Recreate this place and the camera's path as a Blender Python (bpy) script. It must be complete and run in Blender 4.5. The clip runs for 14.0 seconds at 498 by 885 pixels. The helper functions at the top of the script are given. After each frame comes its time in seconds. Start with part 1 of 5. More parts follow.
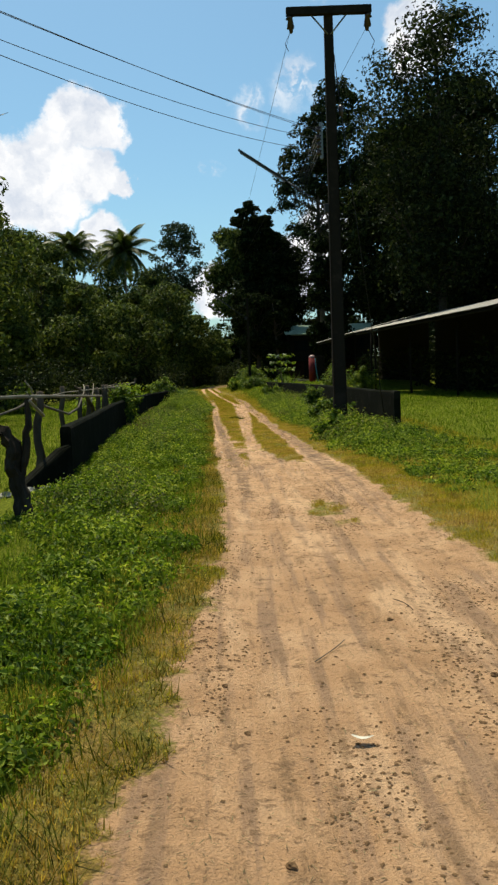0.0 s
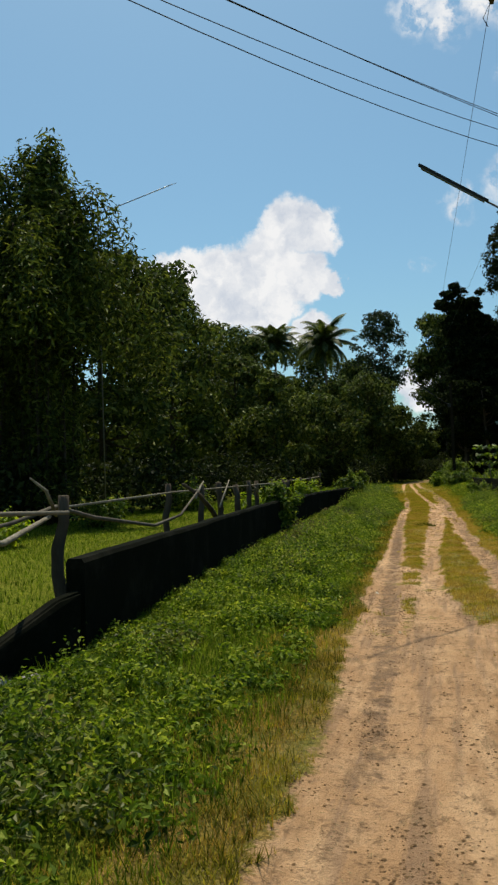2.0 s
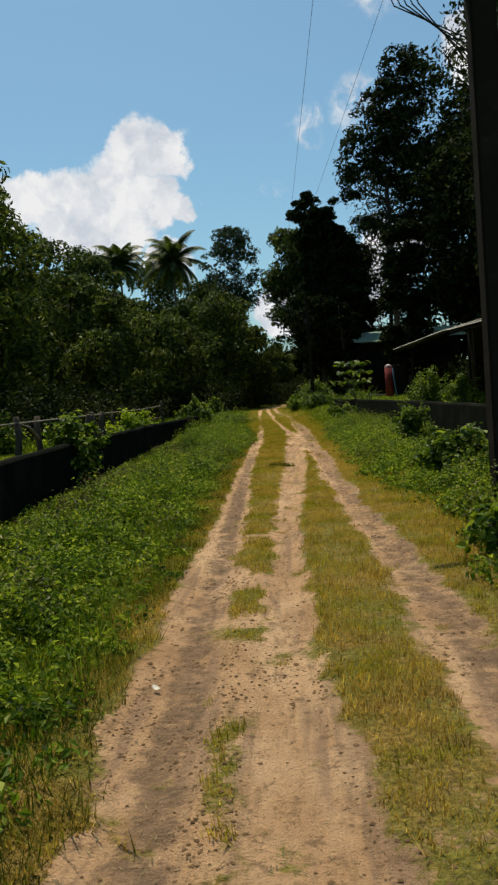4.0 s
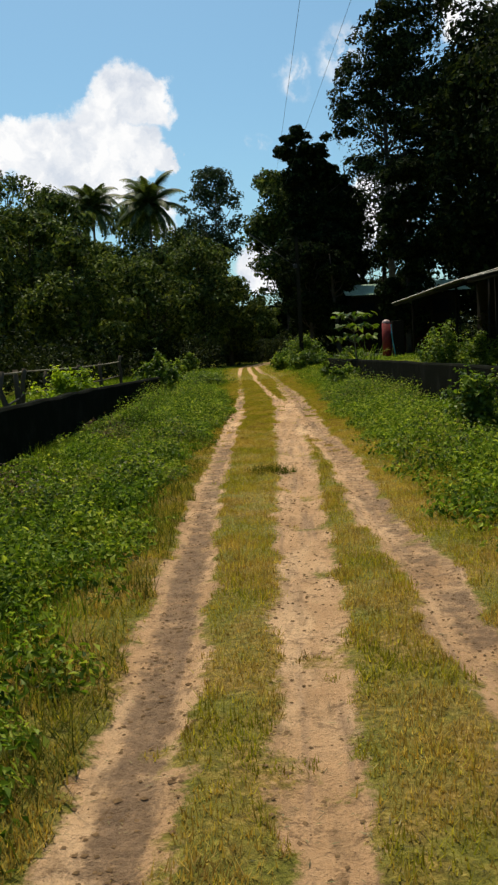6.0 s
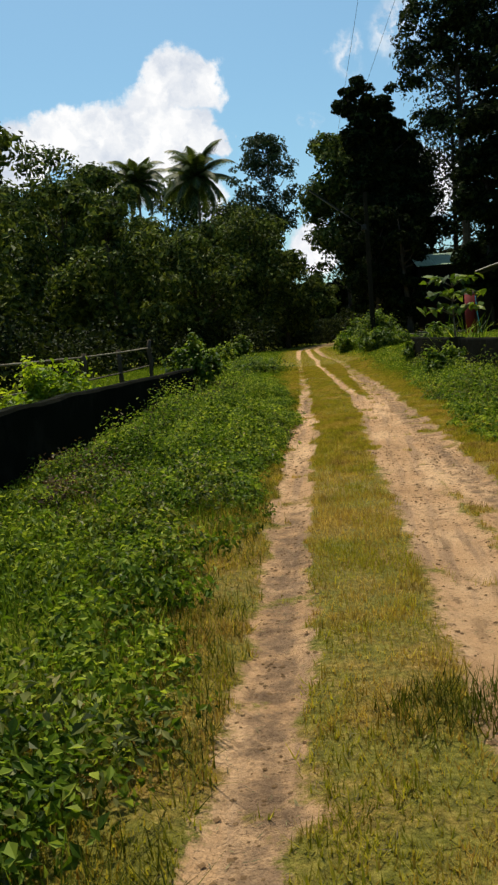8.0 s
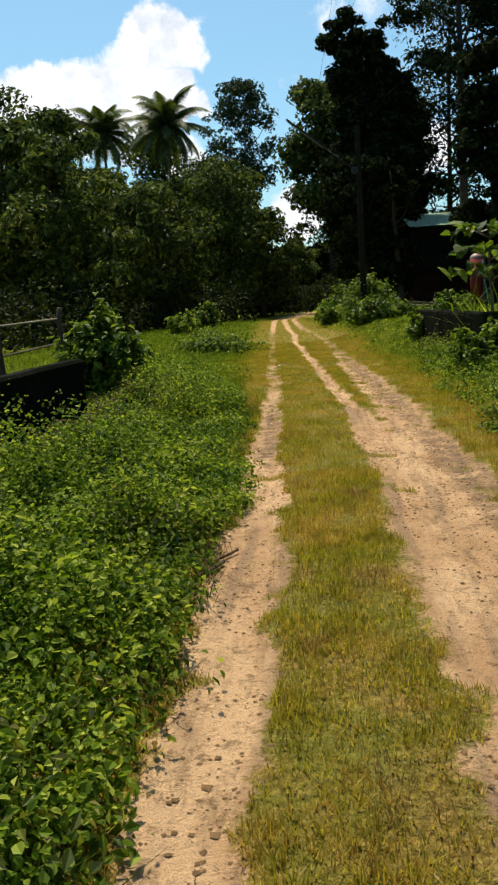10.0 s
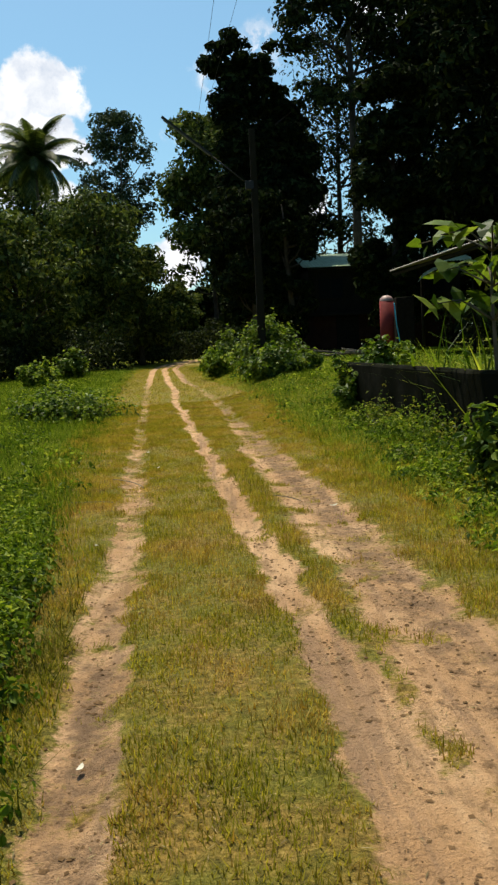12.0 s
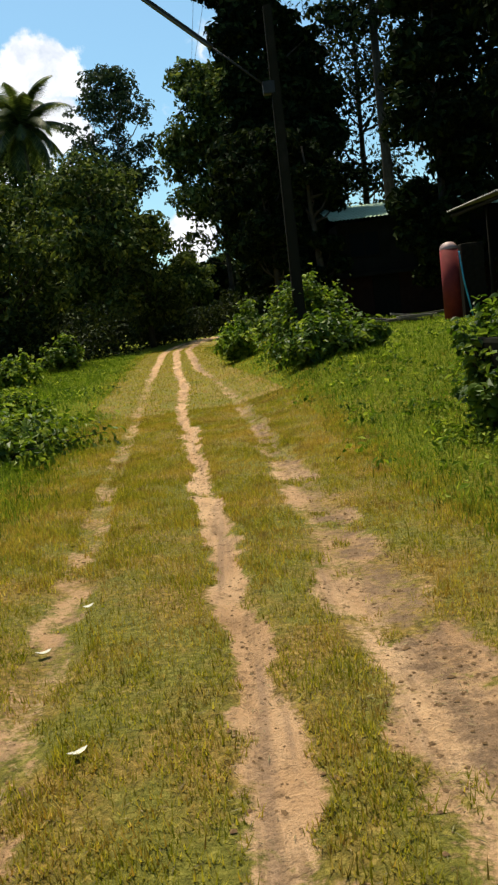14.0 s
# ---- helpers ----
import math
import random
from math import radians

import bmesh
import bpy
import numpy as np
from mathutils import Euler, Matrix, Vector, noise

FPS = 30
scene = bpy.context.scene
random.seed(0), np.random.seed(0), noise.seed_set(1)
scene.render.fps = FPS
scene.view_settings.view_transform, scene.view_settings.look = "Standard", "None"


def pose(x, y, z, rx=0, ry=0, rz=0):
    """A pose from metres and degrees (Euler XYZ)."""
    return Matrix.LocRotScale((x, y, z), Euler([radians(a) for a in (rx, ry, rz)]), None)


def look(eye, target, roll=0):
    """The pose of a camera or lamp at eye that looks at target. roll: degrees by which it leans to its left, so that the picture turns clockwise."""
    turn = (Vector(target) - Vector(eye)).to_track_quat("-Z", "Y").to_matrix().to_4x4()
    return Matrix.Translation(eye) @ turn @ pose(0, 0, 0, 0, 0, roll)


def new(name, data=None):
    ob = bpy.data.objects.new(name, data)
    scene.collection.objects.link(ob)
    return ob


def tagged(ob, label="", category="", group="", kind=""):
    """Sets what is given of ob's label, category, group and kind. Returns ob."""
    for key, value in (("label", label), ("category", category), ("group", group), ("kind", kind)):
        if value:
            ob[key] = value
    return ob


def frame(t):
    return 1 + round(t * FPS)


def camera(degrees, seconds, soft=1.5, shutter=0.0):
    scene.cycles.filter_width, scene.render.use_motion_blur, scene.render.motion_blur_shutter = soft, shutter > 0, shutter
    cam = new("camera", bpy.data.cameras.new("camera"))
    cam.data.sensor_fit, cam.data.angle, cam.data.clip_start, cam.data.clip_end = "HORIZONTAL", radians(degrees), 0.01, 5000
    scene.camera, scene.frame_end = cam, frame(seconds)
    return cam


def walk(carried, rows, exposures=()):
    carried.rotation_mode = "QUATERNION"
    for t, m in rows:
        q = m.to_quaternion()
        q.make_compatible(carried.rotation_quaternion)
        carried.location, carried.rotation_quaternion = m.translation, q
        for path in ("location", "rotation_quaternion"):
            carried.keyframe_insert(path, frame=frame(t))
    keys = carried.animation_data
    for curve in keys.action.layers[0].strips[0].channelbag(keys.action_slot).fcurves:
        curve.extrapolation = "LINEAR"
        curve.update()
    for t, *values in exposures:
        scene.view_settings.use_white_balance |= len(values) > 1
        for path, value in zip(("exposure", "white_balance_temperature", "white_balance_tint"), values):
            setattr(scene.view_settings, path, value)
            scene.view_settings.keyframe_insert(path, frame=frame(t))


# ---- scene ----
cam = camera(33.0, 14.0, 2.4)
PATH = [
    (0, (0.142, -0.775, 1.18), (0.166, 1.218, 1.017), -2.3),
    (0.5, (0.327, 0.261, 1.184), (0.348, 2.246, 0.938), -1.6),
    (1, (0.472, 1.356, 1.138), (0.383, 3.337, 0.875), -1.8),
    (1.5, (0.612, 2.647, 1.152), (0.325, 4.623, 1.048), -4.2),
    (2, (0.575, 3.864, 1.17), (0.12, 5.81, 1.247), -2.0),
    (2.5, (0.61, 5.093, 1.163), (0.246, 7.057, 1.257), -1.1),
    (3, (0.582, 6.349, 1.168), (0.351, 8.331, 1.297), 0.3),
    (3.5, (0.523, 7.605, 1.137), (0.294, 9.592, 1.153), -3.3),
    (3.7, (0.533, 8.096, 1.116), (0.377, 10.09, 1.074), -4.6),
    (5.8, (0.319, 13.555, 1.061), (0.216, 15.539, 0.83), -3.9),
    (6, (0.264, 14.071, 1.09), (0.168, 16.057, 0.875), -3.2),
    (6.5, (0.17, 15.364, 1.117), (0.055, 17.348, 0.889), -3.0),
    (7, (0.104, 16.71, 1.083), (-0.006, 18.685, 0.79), -4.3),
    (7.5, (-0.04, 18.089, 1.085), (-0.2, 20.069, 0.848), -3.2),
    (8, (-0.157, 19.374, 1.05), (-0.39, 21.345, 0.803), -4.6),
    (8.2, (-0.188, 19.86, 1.076), (-0.367, 21.833, 0.801), -3.4),
    (10.3, (-0.292, 25.636, 1.062), (-0.477, 27.6, 0.734), -3.7),
    (10.5, (-0.317, 26.166, 1.045), (-0.512, 28.132, 0.732), -4.3),
    (11, (-0.377, 27.507, 1.046), (-0.524, 29.483, 0.774), -4.9),
    (11.5, (-0.399, 28.835, 1.046), (-0.43, 30.81, 0.734), -4.3),
    (12, (-0.369, 30.097, 1.073), (-0.27, 32.08, 0.837), -3.0),
    (12.5, (-0.433, 31.455, 1.187), (-0.346, 33.453, 1.186), -0.7),
    (13, (-0.437, 32.785, 1.189), (-0.432, 34.785, 1.224), -0.1),
    (13.5, (-0.405, 34.03, 1.165), (-0.365, 36.026, 1.042), -2.5),
    (14, (-0.315, 35.37, 1.093), (-0.278, 37.348, 0.798), -6.8),
]
walk(cam, [(t, look(eye, target, roll)) for t, eye, target, roll in PATH],
     exposures=[(0.0, 0.38), (1.2, 0.35), (1.6, 0.4), (2.0, 0.16), (2.5, -0.1), (3.0, 0.12), (3.5, 0.0), (3.7, 0.03), (5.8, 0.3), (8.2, 0.33), (10.3, 0.58), (11.8, 0.52), (12.5, 0.34), (13.2, 0.17), (13.5, 0.23), (14.0, 0.6)])

# ---- world and sun ----
SUN_AZ, SUN_EL = -20.0, 66.0      # degrees to the right of +y, above the horizon


def aim(az, el):
    a, e = radians(az), radians(el)
    return Vector((math.sin(a) * math.cos(e), math.cos(a) * math.cos(e), math.sin(e)))


sun = new("sun", bpy.data.lights.new("sun", "SUN"))
sun.data.energy, sun.data.angle, sun.data.color = 3.85, radians(0.53), (1.0, 0.915, 0.70)
sun.matrix_world = look(aim(SUN_AZ, SUN_EL) * 100, (0, 0, 0))

# cumulus heads: degrees to the right of +y, above the horizon, radius
CLOUDS = [(-9.8, 16.5, 2.1), (-11.2, 15.0, 2.1), (-12.8, 13.4, 2.3), (-15.5, 13.8, 1.7), (-8.0, 16.2, 1.7),
          (-14.4, 12.1, 2.8), (-9.0, 13.2, 1.9), (-7.2, 12.7, 0.9), (-8.3, 9.4, 1.7), (-11.7, 11.5, 2.3),
          (-18.2, 13.1, 1.7), (-16.3, 13.6, 2.0), (-20.2, 12.4, 2.3), (-1.2, 5.6, 2.0), (4.2, 6.6, 2.6), (6.6, 9.0, 2.2), (12.4, 20.2, 2.2)]
# thin torn wisps
WISPS = [(-0.5, 28.5, 1.8), (3.8, 28.4, 2.0), (1.3, 27.8, 1.8), (6.2, 27.9, 2.6), (6.4, 24.6, 2.2), (4.9, 18.1, 2.1), (1.6, 17.0, 1.2), (-1.2, 13.5, 0.8)]


def build_world():
    world = bpy.data.worlds.new("sky")
    scene.world = world
    world.use_nodes = True
    nt = world.node_tree
    nt.nodes.clear()
    N, L = nt.nodes.new, nt.links.new
    sky = N("ShaderNodeTexSky")
    sky.sky_type, sky.sun_disc = "NISHITA", False
    sky.sun_elevation, sky.sun_rotation = radians(SUN_EL), radians(SUN_AZ)
    sky.air_density, sky.dust_density, sky.ozone_density = 1.0, 1.5, 1.6
    tc = N("ShaderNodeTexCoord")
    big = N("ShaderNodeTexNoise")
    big.inputs["Scale"].default_value, big.inputs["Detail"].default_value = 26.0, 6.0
    big.inputs["Roughness"].default_value = 0.62
    L(tc.outputs["Generated"], big.inputs["Vector"])
    sub = N("ShaderNodeVectorMath"); sub.operation = "SUBTRACT"
    L(big.outputs["Color"], sub.inputs[0]); sub.inputs[1].default_value = (0.5, 0.5, 0.5)
    sc = N("ShaderNodeVectorMath"); sc.operation = "SCALE"
    L(sub.outputs[0], sc.inputs[0]); sc.inputs["Scale"].default_value = 0.055
    warped = N("ShaderNodeVectorMath"); warped.operation = "ADD"
    L(tc.outputs["Generated"], warped.inputs[0]); L(sc.outputs[0], warped.inputs[1])

    def heads(group):
        """The union of round heads, 1 in the middle of each and 0 at its rim."""
        best = None
        for az, el, r in group:
            d = N("ShaderNodeVectorMath"); d.operation = "DISTANCE"
            L(warped.outputs[0], d.inputs[0]); d.inputs[1].default_value = aim(az, el)
            m = N("ShaderNodeMath"); m.operation = "MULTIPLY_ADD"
            L(d.outputs["Value"], m.inputs[0])
            m.inputs[1].default_value, m.inputs[2].default_value = -1.0 / radians(r), 1.0
            if best is None:
                best = m
            else:
                mx = N("ShaderNodeMath"); mx.operation = "SMOOTH_MAX"; mx.inputs[2].default_value = 0.15
                L(best.outputs[0], mx.inputs[0]); L(m.outputs[0], mx.inputs[1])
                best = mx
        return best

    def soft(value, lo, hi):
        r = N("ShaderNodeMapRange"); r.interpolation_type = "SMOOTHSTEP"
        r.inputs["From Min"].default_value, r.inputs["From Max"].default_value = lo, hi
        L(value.outputs[0], r.inputs["Value"])
        return r

    torn = N("ShaderNodeTexNoise")
    torn.inputs["Scale"].default_value, torn.inputs["Detail"].default_value = 48.0, 5.0
    L(warped.outputs[0], torn.inputs["Vector"])
    veil = N("ShaderNodeMath"); veil.operation = "MULTIPLY"
    L(soft(heads(WISPS), 0.0, 0.85).outputs[0], veil.inputs[0]); L(soft(torn, 0.36, 0.62).outputs[0], veil.inputs[1])
    mask = N("ShaderNodeMath"); mask.operation = "MAXIMUM"
    L(soft(heads(CLOUDS), -0.08, 0.24).outputs[0], mask.inputs[0]); L(veil.outputs[0], mask.inputs[1])
    # light and grey parts of the cloud
    shade = N("ShaderNodeTexNoise")
    shade.inputs["Scale"].default_value, shade.inputs["Detail"].default_value = 24.0, 5.0
    L(warped.outputs[0], shade.inputs["Vector"])
    ramp = N("ShaderNodeValToRGB")
    ramp.color_ramp.elements[0].position, ramp.color_ramp.elements[0].color = 0.32, (0.47, 0.52, 0.60, 1)
    ramp.color_ramp.elements[1].position, ramp.color_ramp.elements[1].color = 0.60, (0.77, 0.77, 0.77, 1)
    L(shade.outputs["Fac"], ramp.inputs["Fac"])
    bs, bc, mix = N("ShaderNodeBackground"), N("ShaderNodeBackground"), N("ShaderNodeMixShader")
    tint = N("ShaderNodeMix"); tint.data_type, tint.blend_type = "RGBA", "MULTIPLY"
    tint.inputs[0].default_value, tint.inputs[7].default_value = 1.0, (0.72, 1.0, 1.0, 1)
    L(sky.outputs[0], tint.inputs[6])
    L(tint.outputs[2], bs.inputs["Color"]); bs.inputs["Strength"].default_value = 0.099
    L(ramp.outputs[0], bc.inputs["Color"]); bc.inputs["Strength"].default_value = 1.04
    L(mask.outputs[0], mix.inputs[0]); L(bs.outputs[0], mix.inputs[1]); L(bc.outputs[0], mix.inputs[2])
    out = N("ShaderNodeOutputWorld")
    L(mix.outputs[0], out.inputs["Surface"])


build_world()

# ---- materials ----


class Mat:
    """A node material with a Principled surface, and short ways to wire it."""

    def __init__(self, name, rough=0.8, metal=0.0, spec=0.5):
        self.m = bpy.data.materials.new(name)
        self.m.use_nodes = True
        self.nt = self.m.node_tree
        self.b = self.nt.nodes["Principled BSDF"]
        self.b.inputs["Roughness"].default_value = rough
        self.b.inputs["Metallic"].default_value = metal
        self.b.inputs["Specular IOR Level"].default_value = spec
        self.tc = self.nt.nodes.new("ShaderNodeTexCoord")

    def n(self, kind):
        return self.nt.nodes.new(kind)

    def link(self, a, b):
        self.nt.links.new(a, b)

    def noise(self, scale, detail=4.0, rough=0.6, stretch=None, coords="Object"):
        t = self.n("ShaderNodeTexNoise")
        t.inputs["Scale"].default_value, t.inputs["Detail"].default_value = scale, detail
        t.inputs["Roughness"].default_value = rough
        src = self.tc.outputs[coords]
        if stretch:
            mp = self.n("ShaderNodeMapping")
            mp.inputs["Scale"].default_value = stretch
            self.link(src, mp.inputs["Vector"])
            src = mp.outputs[0]
        self.link(src, t.inputs["Vector"])
        return t.outputs["Fac"]

    def ramp(self, fac, *stops):
        r = self.n("ShaderNodeValToRGB")
        e = r.color_ramp.elements
        while len(e) < len(stops):
            e.new(0.5)
        for k, (p, c) in zip(e, stops):
            k.position, k.color = p, (*c, 1)
        self.link(fac, r.inputs["Fac"])
        return r.outputs["Color"]

    def mix(self, fac, a, b, mode="MIX"):
        x = self.n("ShaderNodeMix")
        x.data_type, x.blend_type = "RGBA", mode
        for v, k in ((fac, 0), (a, 6), (b, 7)):
            if isinstance(v, (int, float)):
                x.inputs[k].default_value = v
            elif isinstance(v, tuple):
                x.inputs[k].default_value = (*v, 1)
            else:
                self.link(v, x.inputs[k])
        return x.outputs[2]

    def math(self, op, a, b, c=None):
        x = self.n("ShaderNodeMath")
        x.operation = op
        for k, v in enumerate((a, b, c)):
            if v is None:
                continue
            if isinstance(v, (int, float)):
                x.inputs[k].default_value = v
            else:
                self.link(v, x.inputs[k])
        return x.outputs[0]

    def step(self, v, lo, hi):
        x = self.n("ShaderNodeMapRange")
        x.interpolation_type = "SMOOTHSTEP"
        x.inputs["From Min"].default_value, x.inputs["From Max"].default_value = lo, hi
        self.link(v, x.inputs["Value"])
        return x.outputs[0]

    def attr(self, name):
        a = self.n("ShaderNodeAttribute")
        a.attribute_name = name
        return a.outputs["Fac"]

    def island(self):
        return self.n("ShaderNodeNewGeometry").outputs["Random Per Island"]

    def color(self, c):
        if isinstance(c, tuple):
            self.b.inputs["Base Color"].default_value = (*c, 1)
        else:
            self.link(c, self.b.inputs["Base Color"])
        return self

    def bump(self, height, strength=0.4, dist=0.02):
        b = self.n("ShaderNodeBump")
        b.inputs["Strength"].default_value, b.inputs["Distance"].default_value = strength, dist
        self.link(height, b.inputs["Height"])
        self.link(b.outputs[0], self.b.inputs["Normal"])
        return self


def leaf_mat(name, dark, mid, light, rough=0.45, glow=0.25, spec=0.5, clump=6.0):
    """Foliage: each leaf its own tone, some light coming through."""
    m = Mat(name, rough, 0, spec)
    tone = m.ramp(m.island(), (0.0, dark), (0.55, mid), (1.0, light))
    patch = m.noise(1.7, 4)
    col = m.mix(m.step(patch, 0.38, 0.62), m.mix(1.0, tone, (0.55, 0.66, 0.6), "MULTIPLY"), tone)
    col = m.mix(m.step(m.noise(clump, 5, 0.7), 0.36, 0.60), m.mix(1.0, col, (0.64, 0.66, 0.6), "MULTIPLY"), col)
    m.color(col)
    if glow:
        tr, mixs = m.n("ShaderNodeBsdfTranslucent"), m.n("ShaderNodeMixShader")
        m.link(m.mix(1.0, col, (1.0, 1.0, 0.5), "MULTIPLY"), tr.inputs["Color"])
        mixs.inputs[0].default_value = glow
        m.link(m.b.outputs[0], mixs.inputs[1])
        m.link(tr.outputs[0], mixs.inputs[2])
        m.link(mixs.outputs[0], m.nt.nodes["Material Output"].inputs["Surface"])
    return m.m


def turf_mat(name, lo, hi):
    """Trodden grass: gold, green and dead brown in patches, each blade its own tone."""
    m = Mat(name, 0.85, 0, 0.05)
    k = m.island()
    dry = m.ramp(k, (0.0, (0.34, 0.20, 0.04)), (0.5, (0.52, 0.355, 0.07)), (1.0, (0.82, 0.60, 0.20)))
    green = m.ramp(k, (0.0, (0.15, 0.16, 0.012)), (0.5, (0.28, 0.275, 0.018)), (1.0, (0.58, 0.47, 0.06)))
    brown = m.ramp(k, (0.0, (0.13, 0.062, 0.026)), (0.6, (0.30, 0.18, 0.075)), (1.0, (0.52, 0.35, 0.17)))
    col = m.mix(m.step(m.math("ADD", m.noise(1.5, 5, 0.65), m.math("MULTIPLY_ADD", k, 0.16, -0.08)), lo, hi), dry, green)
    col = m.mix(m.math("MULTIPLY", m.step(m.noise(2.7, 5, 0.7), 0.54, 0.66), 0.75), col, brown)
    col = m.mix(m.step(m.noise(8.0, 4, 0.7), 0.36, 0.58), m.mix(1.0, col, (0.66, 0.68, 0.6), "MULTIPLY"), col)
    m.color(col)
    tr, mixs = m.n("ShaderNodeBsdfTranslucent"), m.n("ShaderNodeMixShader")
    m.link(m.mix(1.0, col, (1.0, 0.95, 0.55), "MULTIPLY"), tr.inputs["Color"])
    mixs.inputs[0].default_value = 0.55
    m.link(m.b.outputs[0], mixs.inputs[1])
    m.link(tr.outputs[0], mixs.inputs[2])
    m.link(mixs.outputs[0], m.nt.nodes["Material Output"].inputs["Surface"])
    return m.m


def bark_mat(name, dark, light):
    m = Mat(name, 0.95, 0, 0.04)
    v = m.noise(9, 6, 0.65, (1, 1, 0.25))
    m.color(m.mix(m.step(m.noise(1.3, 3), 0.4, 0.7), m.ramp(v, (0.3, dark), (0.7, light)), dark))
    m.bump(v, 0.6, 0.03)
    return m.m


def soil_colour(m):
    """Dry sandy laterite, mottled, with darker crumbs."""
    coarse, fine, grit = m.noise(1.9, 5), m.noise(15, 7, 0.72), m.noise(75, 4, 0.7)
    streak = m.noise(6, 6, 0.68, (2.2, 0.45, 1))
    c = m.ramp(coarse, (0.30, (0.43, 0.24, 0.115)), (0.50, (0.56, 0.325, 0.165)), (0.70, (0.65, 0.40, 0.22)))
    band = m.noise(2.4, 5, 0.6, (3.4, 0.2, 1))
    c = m.mix(m.math("MULTIPLY", m.step(band, 0.50, 0.62), 0.7), c, (0.31, 0.19, 0.115))
    c = m.mix(m.math("MULTIPLY", m.step(m.noise(1.3, 5, 0.65, (1.6, 0.35, 1)), 0.50, 0.64), 0.85), c, (0.72, 0.45, 0.25))
    c = m.mix(m.math("MULTIPLY", m.step(streak, 0.50, 0.68), 0.7), c, (0.27, 0.16, 0.08))
    c = m.mix(m.math("MULTIPLY", m.step(fine, 0.53, 0.66), 0.7), c, (0.17, 0.095, 0.045))
    return m.mix(m.math("MULTIPLY", m.step(grit, 0.60, 0.70), 0.7), c, (0.09, 0.055, 0.03)), fine, grit


def make_road_mat():
    m = Mat("track_soil", 0.92, 0, 0.25)
    soil, fine, grit = soil_colour(m)
    mud = m.ramp(m.noise(20, 6, 0.7), (0.35, (0.11, 0.066, 0.038)), (0.65, (0.28, 0.17, 0.098)))
    wet = m.step(m.math("ADD", m.attr("mud"), m.math("MULTIPLY_ADD", m.noise(7, 6, 0.75), 2.4, -1.2)), 0.3, 0.9)
    soil = m.mix(m.math("MULTIPLY", wet, 0.86), soil, mud)
    blade = m.noise(34, 7, 0.78)
    thatch = m.ramp(blade, (0.35, (0.12, 0.078, 0.018)), (0.46, (0.20, 0.13, 0.024)), (0.57, (0.36, 0.225, 0.05)), (0.68, (0.50, 0.33, 0.11)))
    lush = m.ramp(blade, (0.35, (0.085, 0.078, 0.012)), (0.50, (0.17, 0.155, 0.018)), (0.68, (0.36, 0.30, 0.055)))
    thatch = m.mix(m.step(m.noise(1.8, 6, 0.7), 0.38, 0.58), thatch, lush)
    edge = m.math("ADD", m.attr("bare"), m.math("MULTIPLY_ADD", m.noise(7, 8, 0.8), 2.0, -1.0))
    edge = m.math("ADD", edge, m.math("MULTIPLY_ADD", m.noise(45, 4, 0.7), 1.1, -0.55))
    m.color(m.mix(m.step(edge, 0.22, 0.70), thatch, soil))
    m.bump(m.math("ADD", m.math("MULTIPLY", fine, 1.0), m.math("MULTIPLY", grit, 0.45)), 1.0, 0.04)
    return m.m


def make_ground_mat():
    m = Mat("grassy_ground", 0.95, 0, 0.03)
    a, b = m.noise(0.5, 5), m.noise(26, 7, 0.78)
    green = m.ramp(b, (0.35, (0.04, 0.05, 0.006)), (0.50, (0.13, 0.155, 0.014)), (0.68, (0.29, 0.29, 0.035)))
    dry = m.ramp(b, (0.35, (0.05, 0.036, 0.009)), (0.50, (0.22, 0.165, 0.03)), (0.68, (0.40, 0.29, 0.09)))
    m.color(m.mix(m.math("MULTIPLY", m.step(a, 0.52, 0.70), 0.45), green, dry))
    m.bump(b, 0.8, 0.05)
    return m.m


def concrete_mat(name, base, moss):
    m = Mat(name, 0.95, 0, 0.04)
    a, b = m.noise(1.6, 5, 0.65), m.noise(22, 5, 0.7)
    c = m.ramp(b, (0.3, tuple(0.7 * v for v in base)), (0.7, base))
    m.color(m.mix(m.step(m.noise(2.2, 6, 0.7), 0.33, 0.52), c, moss))
    m.bump(m.math("ADD", a, m.math("MULTIPLY", b, 0.4)), 0.5, 0.02)
    return m.m


def plain_mat(name, col, rough=0.6, metal=0.0, var=0.25, scale=8.0):
    m = Mat(name, rough, metal, 0.4 if rough < 0.8 else 0.05)
    v = m.noise(scale, 5, 0.65)
    m.color(m.ramp(v, (0.3, tuple(c * (1 - var) for c in col)), (0.7, tuple(min(1, c * (1 + var * 0.5)) for c in col))))
    m.bump(v, 0.15, 0.01)
    return m.m


ROAD, GROUND = make_road_mat(), make_ground_mat()
# moss and stains, darkened further to carry the shade on the road-facing sides
WALL_L = concrete_mat("shaded_mossy_concrete", (0.018, 0.017, 0.012), (0.005, 0.006, 0.003))
WALL_R = concrete_mat("shaded_stained_concrete", (0.022, 0.021, 0.016), (0.007, 0.008, 0.004))
# pole concrete darkened in colour because it stands against the sun
POLE = concrete_mat("weathered_shaded_pole", (0.036, 0.029, 0.023), (0.02, 0.017, 0.013))
BARK, BARK_PALE = bark_mat("dark_bark", (0.045, 0.035, 0.026), (0.11, 0.09, 0.068)), bark_mat("pale_bark", (0.10, 0.085, 0.066), (0.22, 0.19, 0.15))
GREYWOOD = bark_mat("weathered_wood", (0.07, 0.06, 0.048), (0.20, 0.175, 0.14))
PALEWOOD = bark_mat("bleached_wood", (0.15, 0.13, 0.10), (0.32, 0.29, 0.235))
